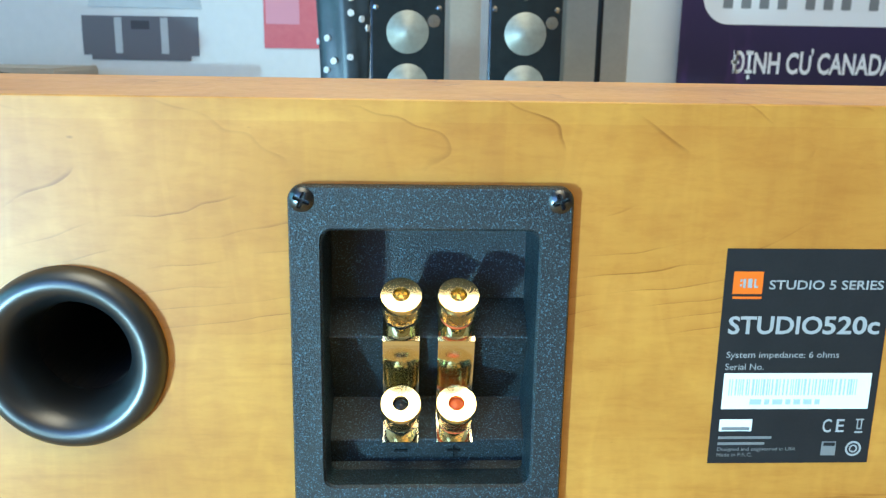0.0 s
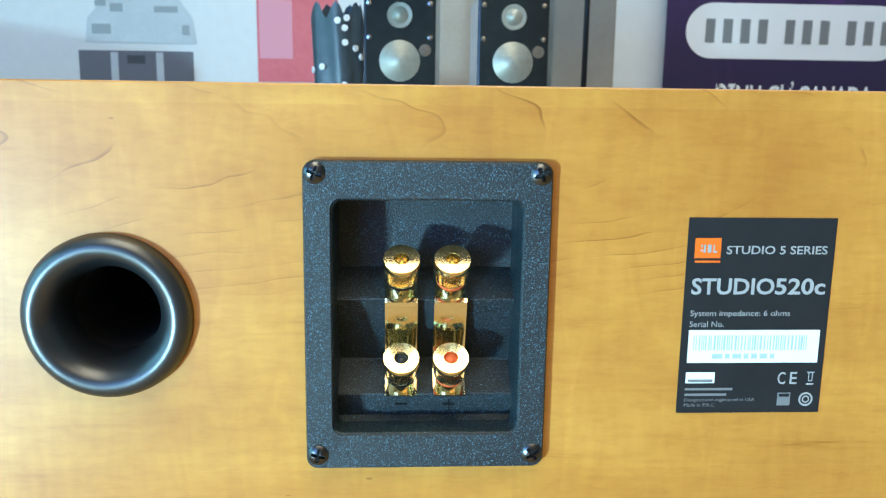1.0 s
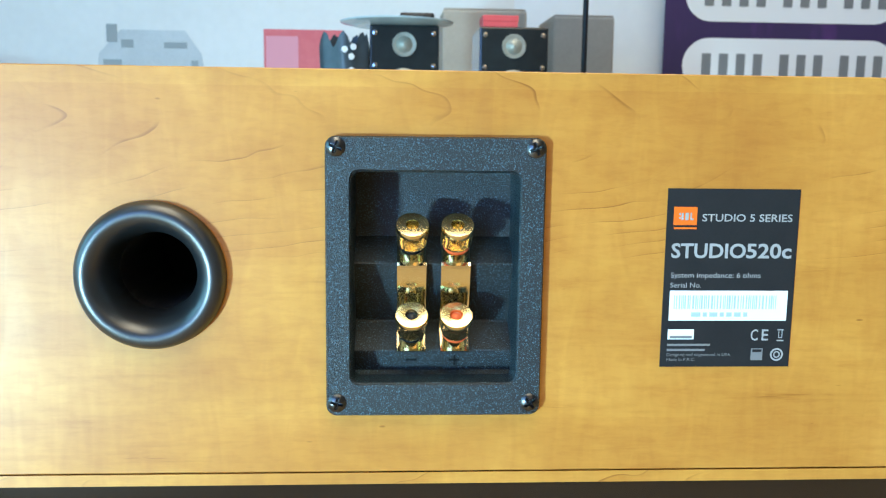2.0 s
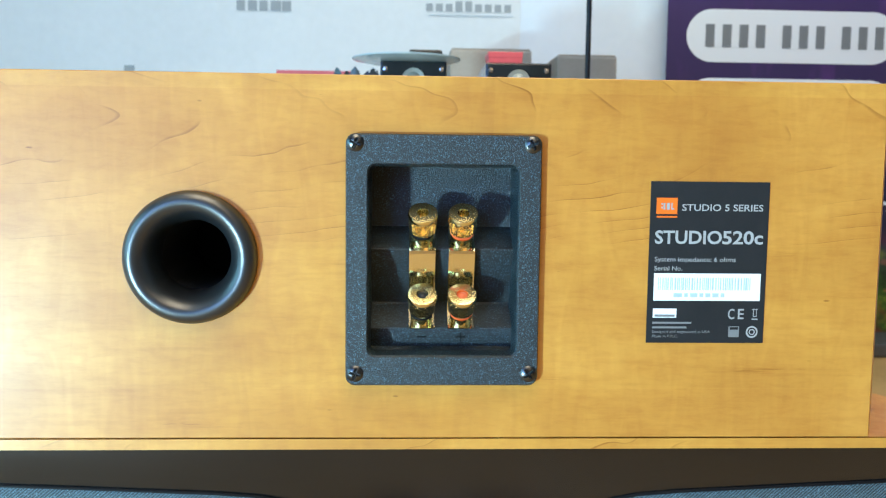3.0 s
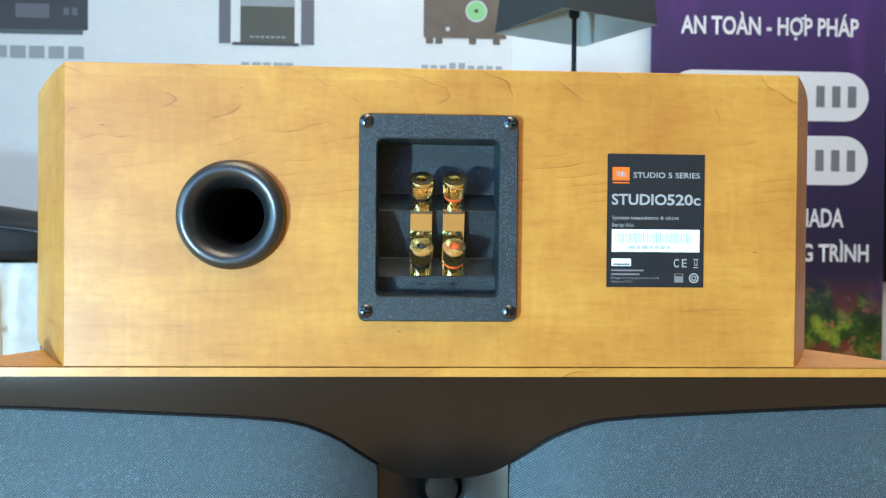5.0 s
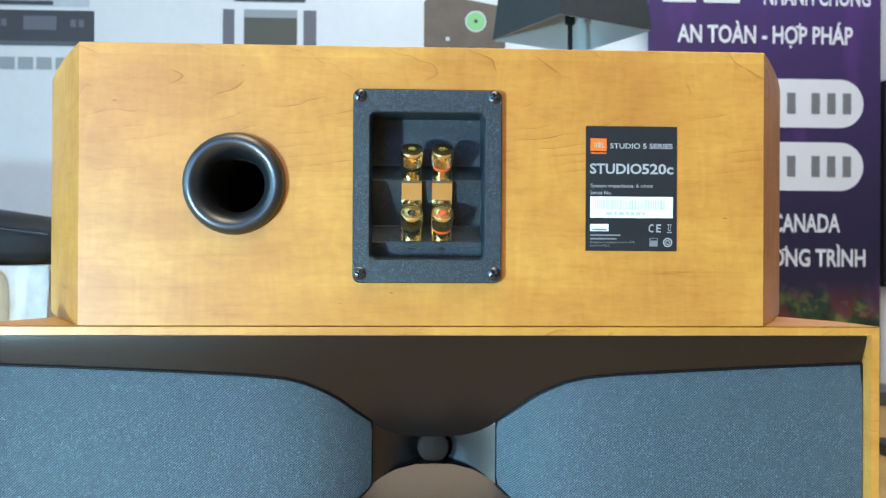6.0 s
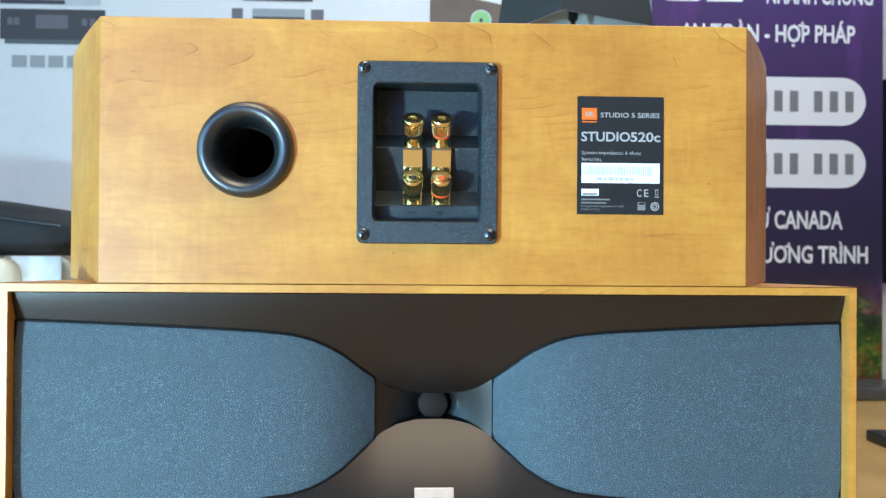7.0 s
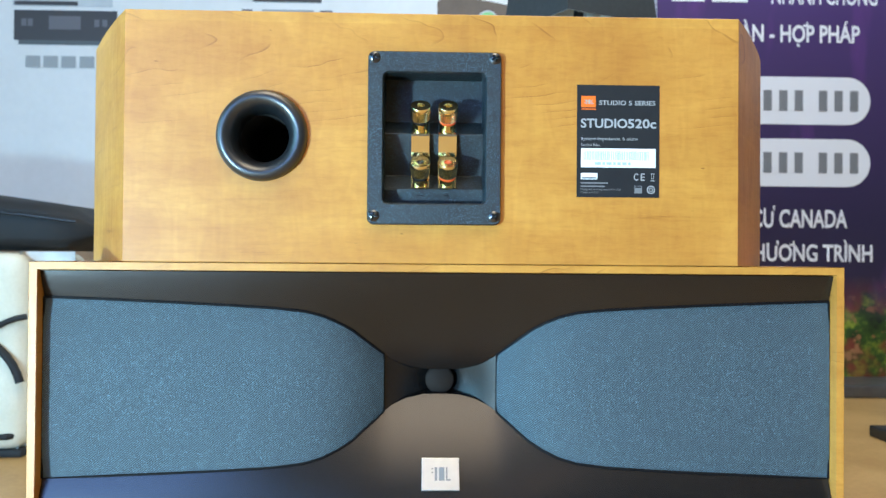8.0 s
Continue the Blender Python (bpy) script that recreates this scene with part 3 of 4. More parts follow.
    for r0, r1 in ((0.0020, 0.0027), (0.0009, 0.0014)):
        loft([[(uc + r * math.cos(2 * math.pi * k / 28), y, vc + r * math.sin(2 * math.pi * k / 28)) for k in range(28)] for r in (r0, r1)], True, bm)
    part("mark", bm, PRINT, lab)


def screw_head(tilt):
    """A low domed head with a cross sunk into it, facing -y."""
    rows, steps = [], 48
    for k in range(15):
        r = 0.0036 * (k / 14) + 0.00005
        row = []
        for q in range(steps):
            a = 2 * math.pi * q / steps
            b = a - radians(tilt)
            u, v = abs(r * math.cos(b)), abs(r * math.sin(b))
            arm = min(u, v) - 0.00045 + 0.00012 * r / 0.0024
            deep = max(0.0, min(1.0, (0.00018 - max(arm, r - 0.0024)) / 0.00025))
            row.append((r * math.cos(a), -0.0013 + 0.0012 * (r / 0.0036) ** 2.4 + 0.0016 * deep, r * math.sin(a)))
        rows.append(row)
    rows.append([(x * 1.01, 0.002, z * 1.01) for x, y, z in rows[-1]])
    bm, _ = loft(rows, True)
    return bm


def cup_mesh(cz):
    """The cup: a rounded plate on the panel, with a well that steps back twice. y counts into the panel."""
    bm = bmesh.new()
    plate = [(outline(0.0855, 0.1110, 0.0042), -0.0), (outline(0.0855, 0.1110, 0.0042), -0.0030), (outline(0.0843, 0.1098, 0.0036), -0.0040),
             (outline(0.0672, 0.0856, 0.0040), -0.0040), (outline(0.0656, 0.0840, 0.0034), -0.0030), (outline(0.0640, 0.0826, 0.0028), 0.0060)]
    rows = [[(u, y, v + cz) for u, v in o] for o, y in plate]
    loft(rows, True, bm)
    # stepped back wall, as a ruled strip from side to side
    line = [(0.006, 0.1235), (0.0200, 0.1222), (0.0207, 0.0944), (0.0195, 0.0935), (0.0085, 0.0852), (0.0082, 0.0846), (0.0205, 0.0588), (0.0200, 0.0579), (0.0085, 0.0490), (0.0083, 0.0484), (0.0102, 0.0400), (0.006, 0.0380)]
    w = 0.0326
    loft([[(-w, y, z) for y, z in line], [(w, y, z) for y, z in line]], False, bm)
    for s in (-1, 1):
        loft([[(s * 0.0322, 0.004, 0.1222), (s * 0.0322, 0.004, 0.0386)], [(s * 0.0320, 0.023, 0.1222), (s * 0.0320, 0.023, 0.0386)]], False, bm)
    return bm


speaker = make_speaker()
speaker.matrix_basis = pose(0.006, 0.0, -SH - 0.0001)
tagged(speaker, "cherry wood centre loudspeaker with slate cloth grilles, facing out, carrying another", "loudspeaker", "stacked centre loudspeakers")
upper = copy_thing(speaker, pose(0, SD, 0.0, 0, 0, 180))
tagged(upper, "cherry wood centre loudspeaker turned backwards, gold terminals showing", "loudspeaker", "stacked centre loudspeakers")

# ---- background ----
CREAM = varied("cream_canvas", (0.66, 0.62, 0.48), (0.80, 0.76, 0.62), 14, 0.85, relief=0.3)
BLACKCLOTH = varied("black_nylon", (0.006, 0.007, 0.008), (0.012, 0.013, 0.014), 25, 0.7, relief=0.3)
CARD = varied("brown_cardboard", (0.40, 0.33, 0.26), (0.48, 0.40, 0.32), 9, 0.8, relief=0.1)
BLACKLAC = varied("black_lacquer", (0.012, 0.016, 0.018), (0.022, 0.028, 0.030), 40, 0.18, relief=0.0)
CONE = varied("pale_gold_cone", (0.28, 0.27, 0.22), (0.42, 0.40, 0.33), 90, 0.4, 0.3, relief=0.05)
CHROME, *_ = material("polished_steel", (0.7, 0.74, 0.76), 0.15, 1.0)
SHADE_OUT = varied("charcoal_shade_fabric", (0.028, 0.034, 0.036), (0.042, 0.050, 0.052), 120, 0.8, relief=0.1)
SHADE_IN, *_ = material("white_shade_lining", (0.62, 0.70, 0.72), 0.7)
REDCARD = varied("red_card", (0.62, 0.06, 0.07), (0.72, 0.10, 0.10), 20, 0.5, relief=0.0)
TABLETOP = varied("dark_table_laminate", (0.05, 0.04, 0.035), (0.08, 0.065, 0.05), 12, 0.5)
BLACKMETAL, *_ = material("black_metal", (0.012, 0.013, 0.014), 0.35, 0.2)
ALU = varied("grey_aluminium", (0.10, 0.10, 0.10), (0.16, 0.16, 0.16), 20, 0.4, 0.6, relief=0.02)
WHITE_INK, *_ = material("white_ink", (0.80, 0.82, 0.84), 0.5)
GREY_INK, *_ = material("grey_number_ink", (0.20, 0.21, 0.22), 0.5)
P_DARK, *_ = material("printed_charcoal", (0.055, 0.048, 0.048), 0.5)
P_MID, *_ = material("printed_slate", (0.14, 0.13, 0.14), 0.5)
P_BROWN = varied("printed_brown", (0.10, 0.072, 0.055), (0.16, 0.12, 0.09), 14, 0.5, relief=0.0)
P_OLIVE, *_ = material("printed_olive", (0.085, 0.078, 0.055), 0.5)
P_LIGHT = varied("printed_silver", (0.46, 0.48, 0.49), (0.58, 0.60, 0.61), 12, 0.5, relief=0.0)
P_GREEN, *_ = material("printed_green", (0.25, 0.55, 0.22), 0.5)
P_GREY, *_ = material("printed_grey", (0.30, 0.32, 0.32), 0.5)
P_INK, *_ = material("printed_dark_grey", (0.10, 0.11, 0.11), 0.5)
P_WORD, *_ = material("printed_word_grey", (0.33, 0.34, 0.34), 0.5)
P_RED = varied("printed_red", (0.62, 0.10, 0.12), (0.72, 0.17, 0.18), 5, 0.5, relief=0.0)
P_PINK, *_ = material("printed_pink", (0.74, 0.30, 0.36), 0.5)


def banner_print():
    m, n, l, b = material("purple_banner_print", rough=0.42)
    tc, sep = n.new("ShaderNodeTexCoord"), n.new("ShaderNodeSeparateXYZ")
    l.new(tc.outputs["Object"], sep.inputs[0])
    mr = n.new("ShaderNodeMapRange")
    mr.inputs["From Min"].default_value, mr.inputs["From Max"].default_value = -0.40, 1.4
    l.new(sep.outputs["Z"], mr.inputs["Value"])
    sky = ramp(n, l, mr.outputs["Result"], (0.0, (0.024, 0.020, 0.036)), (0.30, (0.024, 0.018, 0.060)), (0.55, (0.054, 0.030, 0.115)), (0.8, (0.080, 0.040, 0.17)))
    # soft slanting streaks of light in the print
    v = coords(n, l, (5.0, 1, 1.1), (0, radians(-38), 0))
    st = noise_tex(n, l, v, 2.2, 3, 0.5)
    sky = mix(n, l, ramp(n, l, st, (0.56, (0, 0, 0)), (0.74, (0.5,) * 3)), sky, (0.16, 0.05, 0.26))
    # garden at the foot
    v2 = coords(n, l, (1, 1, 1))
    g1, g2, g3 = noise_tex(n, l, v2, 16, 4, 0.6), noise_tex(n, l, v2, 9, 2), noise_tex(n, l, v2, 26, 3)
    gar = ramp(n, l, g1, (0.32, (0.006, 0.018, 0.008)), (0.5, (0.035, 0.085, 0.012)), (0.66, (0.30, 0.36, 0.03)))
    gar = mix(n, l, ramp(n, l, g2, (0.50, (0, 0, 0)), (0.60, (0.85,) * 3)), gar, (0.20, 0.030, 0.020))
    gar = mix(n, l, ramp(n, l, g3, (0.60, (0, 0, 0)), (0.68, (0.9,) * 3)), gar, (0.32, 0.14, 0.06))
    edge = n.new("ShaderNodeMapRange")
    edge.inputs["From Min"].default_value, edge.inputs["From Max"].default_value = -0.20, -0.04
    l.new(sep.outputs["Z"], edge.inputs["Value"])
    l.new(mix(n, l, edge.outputs["Result"], gar, sky), b.inputs["Base Color"])
    return m


def wall_poster():
    x0, x1 = -2.3, 0.322
    po = thing("wall_poster", Matrix(), "large white vinyl poster printed with hi-fi devices", "poster")
    part("vinyl_sheet", box(x0, x1, WALL_Y - 0.004, WALL_Y - 0.0005, FLOOR_Z + 0.25, 1.9), WALL, po)
    y = WALL_Y - 0.006

    def pr(a, b, c, d, mat, up=0):
        bar("printed_shape", a, b, c, d, mat, po, y - 0.0006 * up, 0.0004)

    # wide dark amplifier with a pale one above it
    pr(-1.300, -0.975, 0.690, 0.786, P_DARK)
    pr(-1.285, -0.99, 0.676, 0.690, P_INK)
    pr(-1.19, -1.09, 0.725, 0.768, P_MID, 1)
    for x in (-1.265, -1.245, -1.035, -1.01):
        pr(x - 0.012, x + 0.004, 0.735, 0.758, P_MID, 1)
    pr(-1.305, -0.99, 0.800, 0.900, P_LIGHT)
    pr(-1.30, -1.10, 0.802, 0.815, P_DARK, 1)
    for x in (-1.262, -1.206, -1.150, -1.092, -1.033):
        pr(x, x + 0.046, 0.603, 0.640, P_WORD)
    # three-part power amplifier
    pr(-0.580, -0.545, 0.660, 0.800, P_MID)
    pr(-0.330, -0.290, 0.660, 0.800, P_MID)
    pr(-0.515, -0.350, 0.664, 0.775, P_OLIVE)
    pr(-0.540, -0.336, 0.655, 0.664, P_DARK)
    pr(-0.515, -0.350, 0.775, 0.800, P_GREY)
    for k in range(7):
        pr(-0.485 + 0.016 * k, -0.475 + 0.016 * k, 0.678, 0.684, P_GREY, 1)
    pr(-0.545, -0.325, 0.825, 0.850, P_DARK)
    pr(-0.500, -0.370, 0.850, 0.93, P_MID)
    for k, w in enumerate((0.024, 0.026, 0.024, 0.030, 0.026)):
        pr(-0.512 + 0.033 * k, -0.512 + 0.033 * k + w, 0.574, 0.603, P_WORD)
    # brown power unit with a green dial
    bm = sheet([[(0.048, 0.690), (0.306, 0.690), (0.306, 0.822), (0.085, 0.862), (0.048, 0.835)]], y, 0.0004)
    part("printed_shape", bm, P_BROWN, po)
    for x in (0.056, 0.085, 0.190, 0.265):
        pr(x, x + 0.022, 0.672, 0.690, P_BROWN)
    for r, mat, up in ((0.034, P_LIGHT, 1), (0.029, P_GREEN, 2), (0.006, P_DARK, 3)):
        bm = sheet([[(0.212 + r * math.cos(k / 14 * math.pi), 0.775 + r * math.sin(k / 14 * math.pi)) for k in range(28)]], y - 0.0006 * up, 0.0004)
        part("printed_dial", bm, mat, po)
    for x in (0.125, 0.285):
        pr(x - 0.008, x + 0.004, 0.712, 0.724, P_LIGHT, 1)
    for k in range(9):
        x = 0.042 + 0.029 * k
        pr(x, x + 0.020, 0.583, 0.583 + (0.030 if k in (3, 4) else 0.022), P_WORD)
    pr(0.05, 0.30, 0.570, 0.574, P_LIGHT)
    # silver turntable over a grey amplifier, lower down
    bm = sheet([[(-0.872, 0.262), (-0.565, 0.262), (-0.575, 0.330), (-0.62, 0.395), (-0.80, 0.395), (-0.862, 0.330)]], y, 0.0004)
    part("printed_shape", bm, P_LIGHT, po)
    for a, b, c, d in ((-0.852, -0.80, 0.285, 0.312), (-0.605, -0.585, 0.285, 0.312), (-0.80, -0.765, 0.345, 0.368), (-0.68, -0.615, 0.345, 0.362), (-0.84, -0.81, 0.36, 0.41)):
        pr(a, b, c, d, P_GREY, 1)
    pr(-0.892, -0.577, 0.135, 0.240, P_MID)
    pr(-0.870, -0.60, 0.122, 0.135, P_MID)
    for a, b in ((-0.805, -0.785), (-0.68, -0.66)):
        pr(a, b, 0.140, 0.236, P_LIGHT, 1)
    pr(-0.76, -0.71, 0.205, 0.228, P_DARK, 1)
    # red picture
    pr(-0.398, -0.172, 0.160, 0.404, P_RED)
    pr(-0.392, -0.30, 0.225, 0.385, P_PINK, 1)


def banner():
    ba = thing("rollup_banner", pose(0, 0, 0), "purple roll-up advertising banner with white lettering and number boxes", "banner")
    y = 2.138
    part("printed_sheet", box(0.749, 1.496, y, y + 0.003, FLOOR_Z + 0.03, 1.45), banner_print(), ba, "purple print with a garden at its foot")
    part("base", box(0.74, 1.505, 1.955, 2.16, FLOOR_Z, FLOOR_Z + 0.040, 0.008), ALU, ba, "grey metal roll-up housing")
    part("top_rail", box(0.745, 1.50, y - 0.008, y + 0.010, 1.44, 1.465, 0.003), ALU, ba)
    part("pole", tube([(1.12, 2.168, FLOOR_Z + 0.02), (1.12, 2.168, 1.45)], 0.008), ALU, ba)
    yt = y - 0.0012
    words("lettering", "NHANH CHÓNG", 1.462, 0.830, 0.058, 0.345, WHITE_INK, ba, yt, align="RIGHT", bold=0.02)
    for a, b in ((0.795, 0.90), (0.925, 1.04), (1.065, 1.09)):
        bar("printed_line", a, b, 0.832 if b < 1.05 else 0.852, 0.886 if b < 1.05 else 0.864, WHITE_INK, ba, yt)
    words("lettering", "AN TOÀN - HOP PHÁP", 0.841, 0.708, 0.056, 0.564, WHITE_INK, ba, yt, bold=0.025)
    horned("AN TOÀN - HOP PHÁP", 11, True, 0.841, 0.708, 0.056, 0.564, WHITE_INK, ba, yt, 0.025)
    words("lettering", "ĐỊNH CƯ CANADA", 1.366, 0.114, 0.058, 0.466, WHITE_INK, ba, yt, align="RIGHT", bold=0.025)
    words("lettering", "CHƯONG TRÌNH", 1.448, 0.006, 0.055, 0.425, WHITE_INK, ba, yt, align="RIGHT", bold=0.025)
    horned("CHƯONG TRÌNH", 3, False, 1.023, 0.006, 0.055, 0.425, WHITE_INK, ba, yt, 0.025)
    for a, b in ((0.80, 0.89), (0.905, 1.0)):
        bar("printed_line", a, b, 0.008, 0.058, WHITE_INK, ba, yt)
    for zc in (0.519, 0.320):
        bm = sheet([[(u + 1.123, v + zc) for u, v in outline(0.634, 0.153, 0.0764, 10)]], yt, 0.0006)
        pill = part("number_box", bm, WHITE_INK, ba, "white rounded box with grey number bars")
        u = 0.862
        for k in range(10):
            bar("number_bar", u, u + 0.027, zc - 0.033, zc + 0.033, GREY_INK, pill, yt - 0.0012)
            u += 0.0505 + (0.028 if k in (3, 6) else 0.0)


def mini_speaker(x, y, z0):
    w, h, d = 0.051, 0.224, 0.13
    sp = thing("small_speaker", pose(x, y, z0), "small black lacquered bookshelf loudspeaker with pale cones", "loudspeaker", "small black loudspeakers")
    part("cabinet", box(-w, w, 0, d, 0, h, 0.003), BLACKLAC, sp)
    for cx, cz, r in ((0, 0.133, 0.032), (0, 0.062, 0.032)):
        bm = lathe([(r + 0.004, -0.001), (r + 0.003, -0.004), (r, -0.004), (r - 0.003, -0.0015)], 40, pose(cx, 0, cz, 90, 0, 0) , close=False)
        drv = part("woofer", bm, RUBBER, sp, smooth=True)
        part("cone", lathe([(r - 0.003, 0.0012), (r - 0.009, 0.0035), (0.012, 0.008), (0.006, 0.0095), (0.0005, 0.010)], 36, pose(cx, 0, cz, 90, 0, 0), close=False), CONE, drv, "pale gold metal cone", smooth=True)
    bm = lathe([(0.018, 0.0002), (0.0175, 0.002), (0.012, 0.0015), (0.009, 0.004), (0.005, 0.0065), (0.0005, 0.0075)], 36, pose(0, 0, 0.196, 90, 0, 0), close=False)
    part("tweeter", bm, CONE, sp, smooth=True)
    part("badge", lathe([(0.0085, 0.0002), (0.0085, 0.002), (0.0005, 0.0022)], 24, pose(0.036, 0, 0.148, 90, 0, 0), close=False), CHROME, sp)
    for cx in (-0.043, 0.043):
        for cz in (0.013, 0.165, 0.212):
            part("screw", lathe([(0.0042, 0.0002), (0.0036, 0.0016), (0.0005, 0.002)], 14, pose(cx, 0, cz, 90, 0, 0), close=False), CHROME, sp)
    return sp


def table_lamp(x, y, z0, rim):
    la = thing("table_lamp", pose(x, y, z0), "table lamp with a square charcoal shade and thin black stem", "lamp")
    part("base", lathe([(0.075, 0.0), (0.075, 0.010), (0.070, 0.014), (0.010, 0.018)], 40), BLACKMETAL, la, smooth=True)
    part("stem", lathe([(0.0052, 0.015), (0.0052, rim - z0 + 0.02), (0.011, rim - z0 + 0.025), (0.011, rim - z0 + 0.060), (0.007, rim - z0 + 0.065), (0.007, rim - z0 + 0.16)], 24), BLACKMETAL, la, smooth=True)
    a, top, t = 0.119, 0.100, 0.0025
    turn = pose(0, 0, rim - z0, 0, 0, 27)
    sq = ((-1, -1), (1, -1), (1, 1), (-1, 1))
    bm, _ = loft([[(u * a, v * a, 0) for u, v in sq], [(u * top, v * top, 0.20) for u, v in sq]], True)
    bmesh.ops.transform(bm, matrix=turn, verts=bm.verts)
    sh = part("shade", bm, SHADE_OUT, la, "square charcoal fabric shade, pale inside")
    bm, vs = loft([[(u * a, v * a, 0.0) for u, v in sq], [(u * (a - t), v * (a - t), 0.0) for u, v in sq], [(u * (top - t), v * (top - t), 0.199) for u, v in sq]], True)
    bm.faces.new(vs[-1])
    bmesh.ops.transform(bm, matrix=turn, verts=bm.verts)
    part("lining", bm, SHADE_IN, sh)
    return la


def display_table(x0, x1, y0, y1, top):
    tb = thing("display_table", pose((x0 + x1) / 2, (y0 + y1) / 2, FLOOR_Z), "low dark laminate display table", "table")
    w, d, h = (x1 - x0) / 2, (y1 - y0) / 2, top - FLOOR_Z
    part("tabletop", box(-w, w, -d, d, h - 0.025, h, 0.003), TABLETOP, tb)
    for sx in (-1, 1):
        for sy in (-1, 1):
            part("leg", box(sx * (w - 0.03) - 0.018, sx * (w - 0.03) + 0.018, sy * (d - 0.03) - 0.018, sy * (d - 0.03) + 0.018, 0, h - 0.025, 0.003), TABLETOP, tb)


def carton(x0, x1, y0, y1, z0, z1, label):
    c = thing("cardboard_carton", pose((x0 + x1) / 2, (y0 + y1) / 2, z0), label, "carton", "cardboard cartons")
    w, d, h = (x1 - x0) / 2, (y1 - y0) / 2, z1 - z0
    part("body", box(-w, w, -d, d, 0, h, 0.006), CARD, c)
    part("flap", box(-w + 0.004, -0.001, -d + 0.003, d - 0.003, h, h + 0.003), CARD, c)
    part("flap", box(0.001, w - 0.004, -d + 0.003, d - 0.003, h, h + 0.003), CARD, c)


wall_poster()
banner()
TOP = 0.060
display_table(-0.28, 0.52, 0.80, 1.47, TOP)
first = mini_speaker(-0.005, 0.95, TOP)
copy_thing(first, pose(0.157, 0.95, TOP))
table_lamp(0.338, 1.30, TOP, 0.505)
carton(0.085, 0.275, 1.62, 1.85, FLOOR_Z, 0.395, "tall plain brown cardboard carton standing by the wall")
carton(0.335, 0.475, 1.62, 1.85, FLOOR_Z, 0.385, "tall plain brown cardboard carton standing by the wall")
carton(-1.20, -0.83, 1.82, 2.12, FLOOR_Z, 0.105, "low brown cardboard carton against the poster")
carton(-0.72, -0.47, 1.85, 2.12, FLOOR_Z, 0.075, "low brown cardboard carton against the poster")


def dotted_bag():
    """A stiff gathered bag with pale dots, its rim in points."""
    bg = thing("gift_bag", pose(-0.093, 0.955, TOP), "dark blue-grey gathered bag with white dots beside loudspeaker", "bag")
    rows = []
    n = 40
    for k in range(9):
        t = k / 8
        row = []
        for i in range(n):
            a = 2 * math.pi * i / n
            point = 0.012 * t ** 6 * math.sin(7 * a)
            r = 0.032 + 0.003 * t + 0.003 * math.sin(5 * a + 3 * t)
            row.append((r * math.cos(a), 0.8 * r * math.sin(a), 0.200 * t + point))
        rows.append(row)
    bm, vs = loft(rows, True)
    bm.faces.new(vs[0])
    part("body", bm, varied("slate_foil", (0.030, 0.042, 0.055), (0.060, 0.080, 0.095), 60, 0.35), bg, smooth=True)
    rnd = random.Random(3)
    for k in range(11):
        a, z = radians(200 + 140 * rnd.random()), 0.075 + 0.125 * (k + rnd.random()) / 11
        r = 0.036
        p = Vector((r * math.cos(a) * 1.02, 0.8 * r * math.sin(a) * 1.04, z))
        m = Matrix.Translation(p) @ Vector((0, 0, 1)).rotation_difference(Vector((math.cos(a), math.sin(a), 0))).to_matrix().to_4x4()
        part("dot", lathe([(0.0045, -0.002), (0.0045, 0.0004), (0.0005, 0.0006)], 16, m, close=False), WHITE_INK, bg)


dotted_bag()


def glass_dish():
    d = thing("glass_dish", pose(-0.016, 0.985, TOP + 0.2242), "shallow pale glass dish with black handle on small loudspeaker", "dish")
    part("bowl", lathe([(0.045, 0.0), (0.065, 0.001), (0.084, 0.005), (0.085, 0.007), (0.065, 0.003), (0.0005, 0.002)], 48), varied("pale_glazed_glass", (0.50, 0.60, 0.63), (0.62, 0.72, 0.74), 20, 0.12, relief=0.0), d, smooth=True)
    bm = box(0.004, 0.056, -0.012, 0.012, 0.004, 0.021, 0.004)
    part("handle", bm, BLACKMETAL, d)


glass_dish()
rb = thing("red_box", pose(0.137, 0.975, TOP + 0.2242), "small flat red card box on small loudspeaker", "box")
part("tray", box(-0.026, 0.026, -0.02, 0.03, 0, 0.012, 0.001), REDCARD, rb)
part("lid", box(-0.0268, 0.0268, -0.0208, 0.0308, 0.008, 0.017, 0.0012), REDCARD, rb)


def canvas_case():
    cs = thing("canvas_case", pose(-1.05, 1.36, FLOOR_Z), "cream canvas case with black piping on the floor", "case")
    bm = box(-0.255, 0.255, -0.18, 0.18, 0.012, 0.415, 0.045, 5)
    for v in bm.verts:
        v.co += 0.006 * noise.noise_vector(v.co * 9)
    part("body", bm, CREAM, cs, smooth=True)
    part("foot_band", box(-0.25, 0.25, -0.172, 0.172, 0.0, 0.016, 0.006), BLACKCLOTH, cs)
    for z in (0.040,):
        part("piping", tube([(-0.25, -0.180, z), (-0.1, -0.185, z), (0.1, -0.185, z), (0.225, -0.180, z + 0.004), (0.250, -0.15, z + 0.008)], 0.0065), BLACKCLOTH, cs)
    arc = [(0.10 + 0.155 * math.cos(radians(a)), -0.187, 0.125 + 0.135 * math.sin(radians(a))) for a in range(12, 175, 8)]
    part("strap", tube(arc, 0.0085), BLACKCLOTH, cs, "black webbing carry loop")
    arc = [(0.20 + 0.02 * k, -0.187 + 0.002 * k, 0.262 + 0.022 * math.sin(k * 0.5)) for k in range(4)]
    part("strap", tube(arc, 0.006), BLACKCLOTH, cs)


canvas_case()


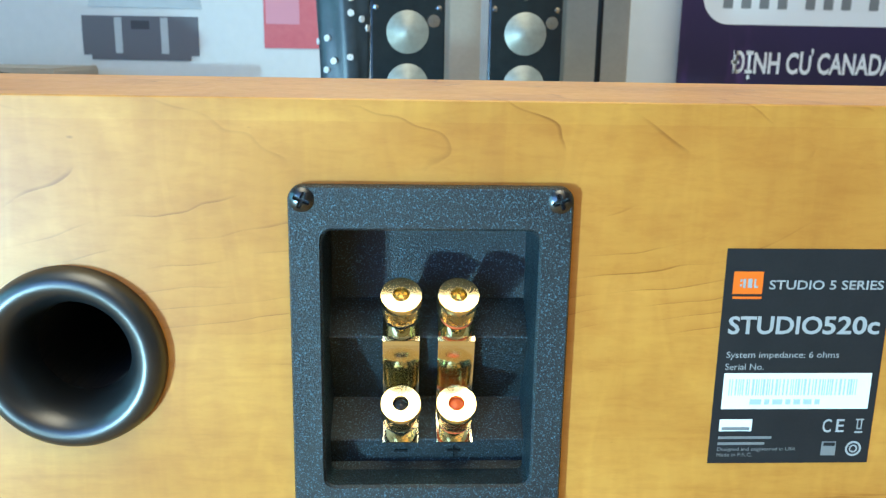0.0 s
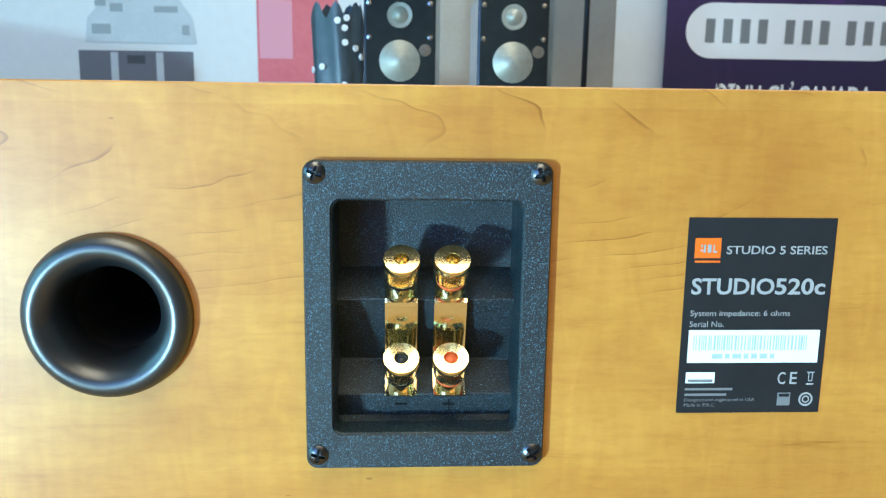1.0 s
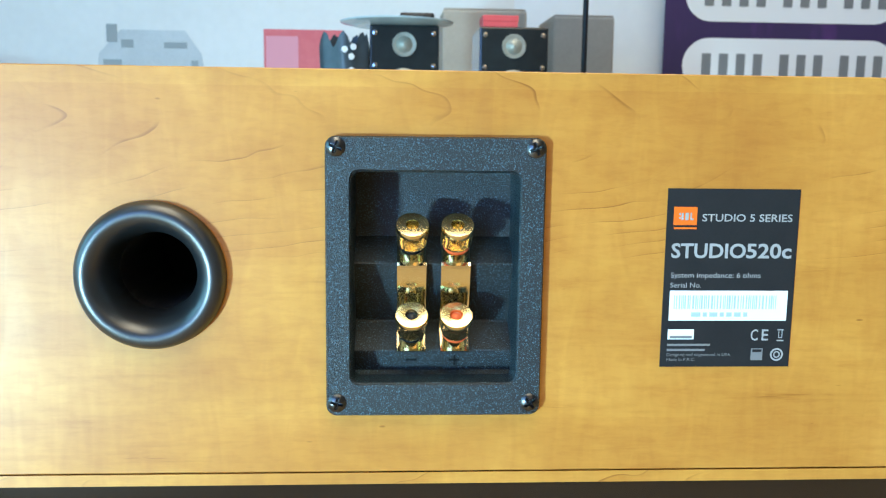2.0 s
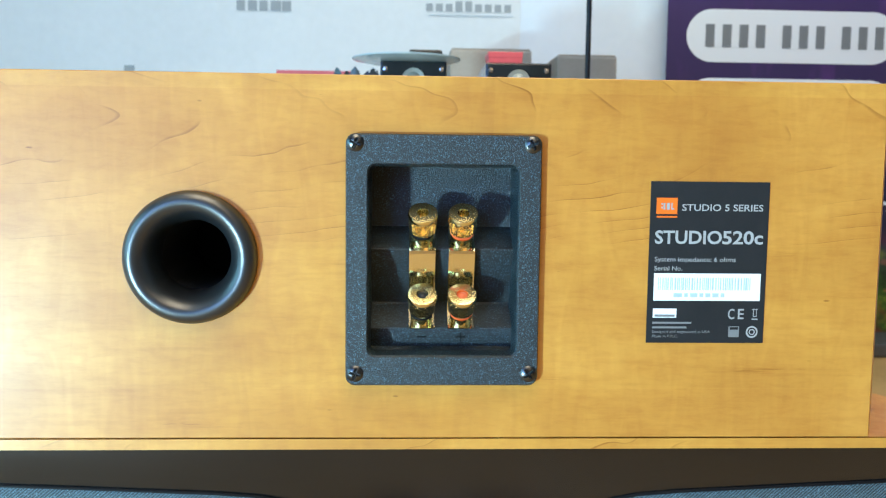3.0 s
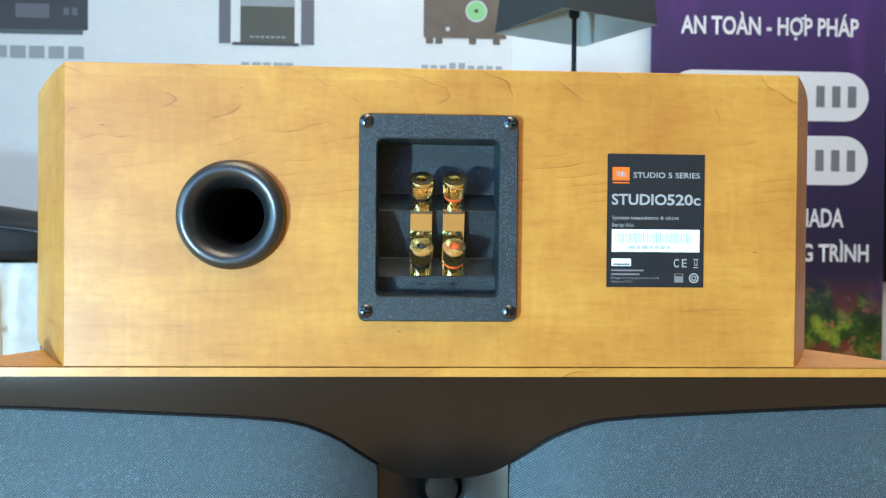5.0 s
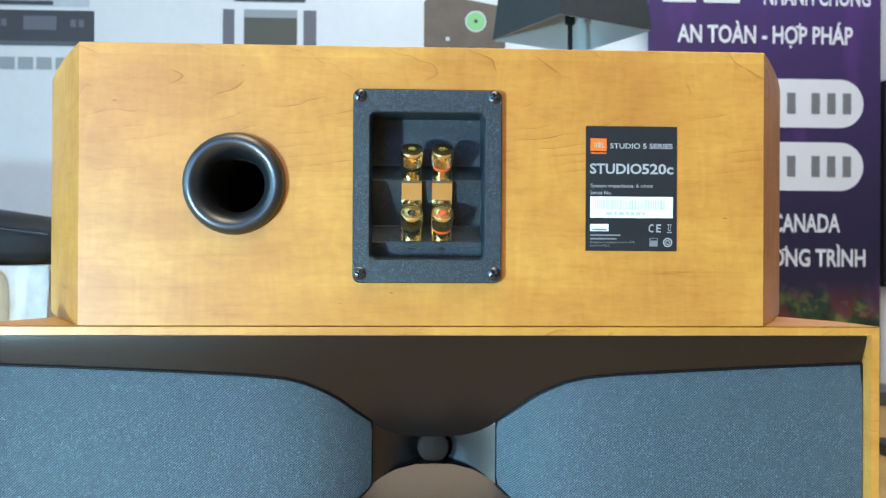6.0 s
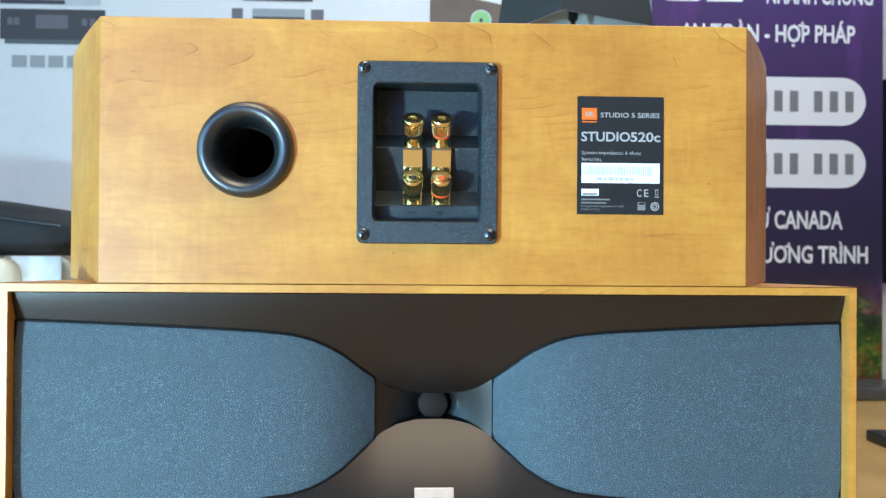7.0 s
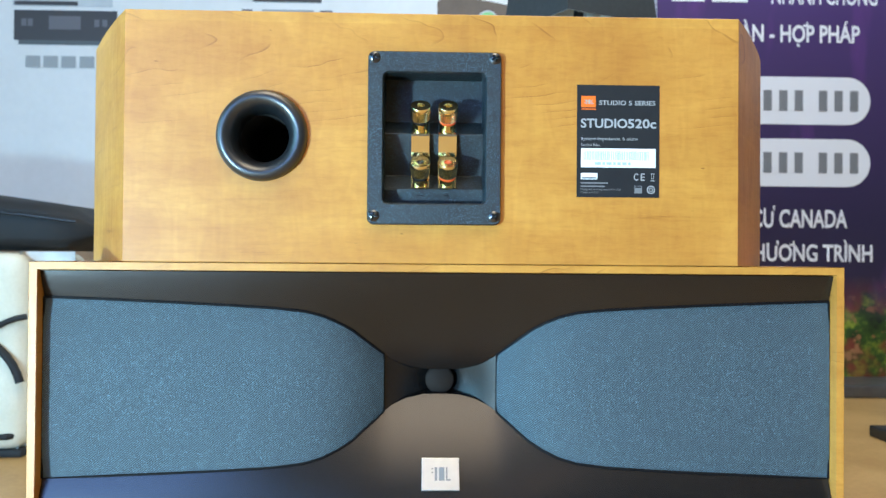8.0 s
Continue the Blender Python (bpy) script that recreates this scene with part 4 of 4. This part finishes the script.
def soft_case():
    cs = thing("soft_case", pose(-1.02, 1.34, 0.0135), "black nylon soft case lying on the canvas case", "case")
    rows = []
    for k in range(13):
        t = k / 12
        x = -0.30 + t * 0.635
        h = 0.150 - 0.062 * max(0, (t - 0.3) / 0.7)
        dpt = 0.15 - 0.03 * t
        end = 0.35 if k in (0, 12) else 1
        rows.append([(x + 0.004 * noise.noise((u * 8, v * 8, k)), u * dpt * end ** 0.3, max(0.0, h / 2 + v * h / 2 * end + 0.004 * noise.noise((u * 5, v * 5, k * 0.6)) * (v > -0.9))) for u, v in outline(2.0, 2.0, 0.5, 4)])
    bm, vs = loft(rows, True)
    bm.faces.new(vs[0]), bm.faces.new(vs[-1])
    part("body", bm, BLACKCLOTH, cs, smooth=True)
    part("zip", tube([(-0.29, -0.151, 0.095), (0.0, -0.143, 0.090), (0.20, -0.134, 0.074), (0.31, -0.125, 0.060)], 0.003), BLACKMETAL, cs)


soft_case()
wrap = thing("plastic_wrap", pose(-0.745, 1.215, FLOOR_Z), "crumpled clear bubble wrap leaning on canvas case", "wrap")
bm, _ = loft([[(0.055 * math.cos(a * 0.4) - 0.02, 0.03 * math.sin(a * 0.4) + 0.012 * noise.noise((a, z * 14, 0.3)), z) for a in range(10)] for z in [0.0 + 0.415 * k / 16 for k in range(17)]])
part("sheet", bm, varied("milky_film", (0.55, 0.56, 0.52), (0.72, 0.73, 0.70), 40, 0.2, relief=0.4), wrap, smooth=True)

scr = thing("wall_screen", pose(1.80, WALL_Y - 0.05, 0.0), "dark flat screen on the wall beside the banner", "screen")
part("housing", box(-0.285, 0.40, 0.0, 0.05, -0.06, 0.60, 0.006), BLACKMETAL, scr)
part("glass", box(-0.275, 0.39, -0.002, 0.004, -0.05, 0.59), BLACKLAC, scr)

st = thing("floor_plinth", pose(1.195, 1.33, FLOOR_Z), "flat black metal base plate on the floor", "base plate")
part("plate", box(-0.145, 0.145, -0.09, 0.09, 0, 0.026, 0.005), BLACKMETAL, st)

sup = thing("speaker_stand", pose(0.006, 0.09, FLOOR_Z), "low dark wooden stand under the loudspeakers", "stand")
part("top_board", box(-0.20, 0.20, -0.06, 0.05, -SH - 0.0004 - FLOOR_Z - 0.018, -SH - 0.0002 - FLOOR_Z, 0.002), TABLETOP, sup)
for sx in (-1, 1):
    part("side_board", box(sx * 0.17 - 0.009, sx * 0.17 + 0.009, -0.055, 0.055, 0, -SH - FLOOR_Z - 0.0184, 0.001), TABLETOP, sup)
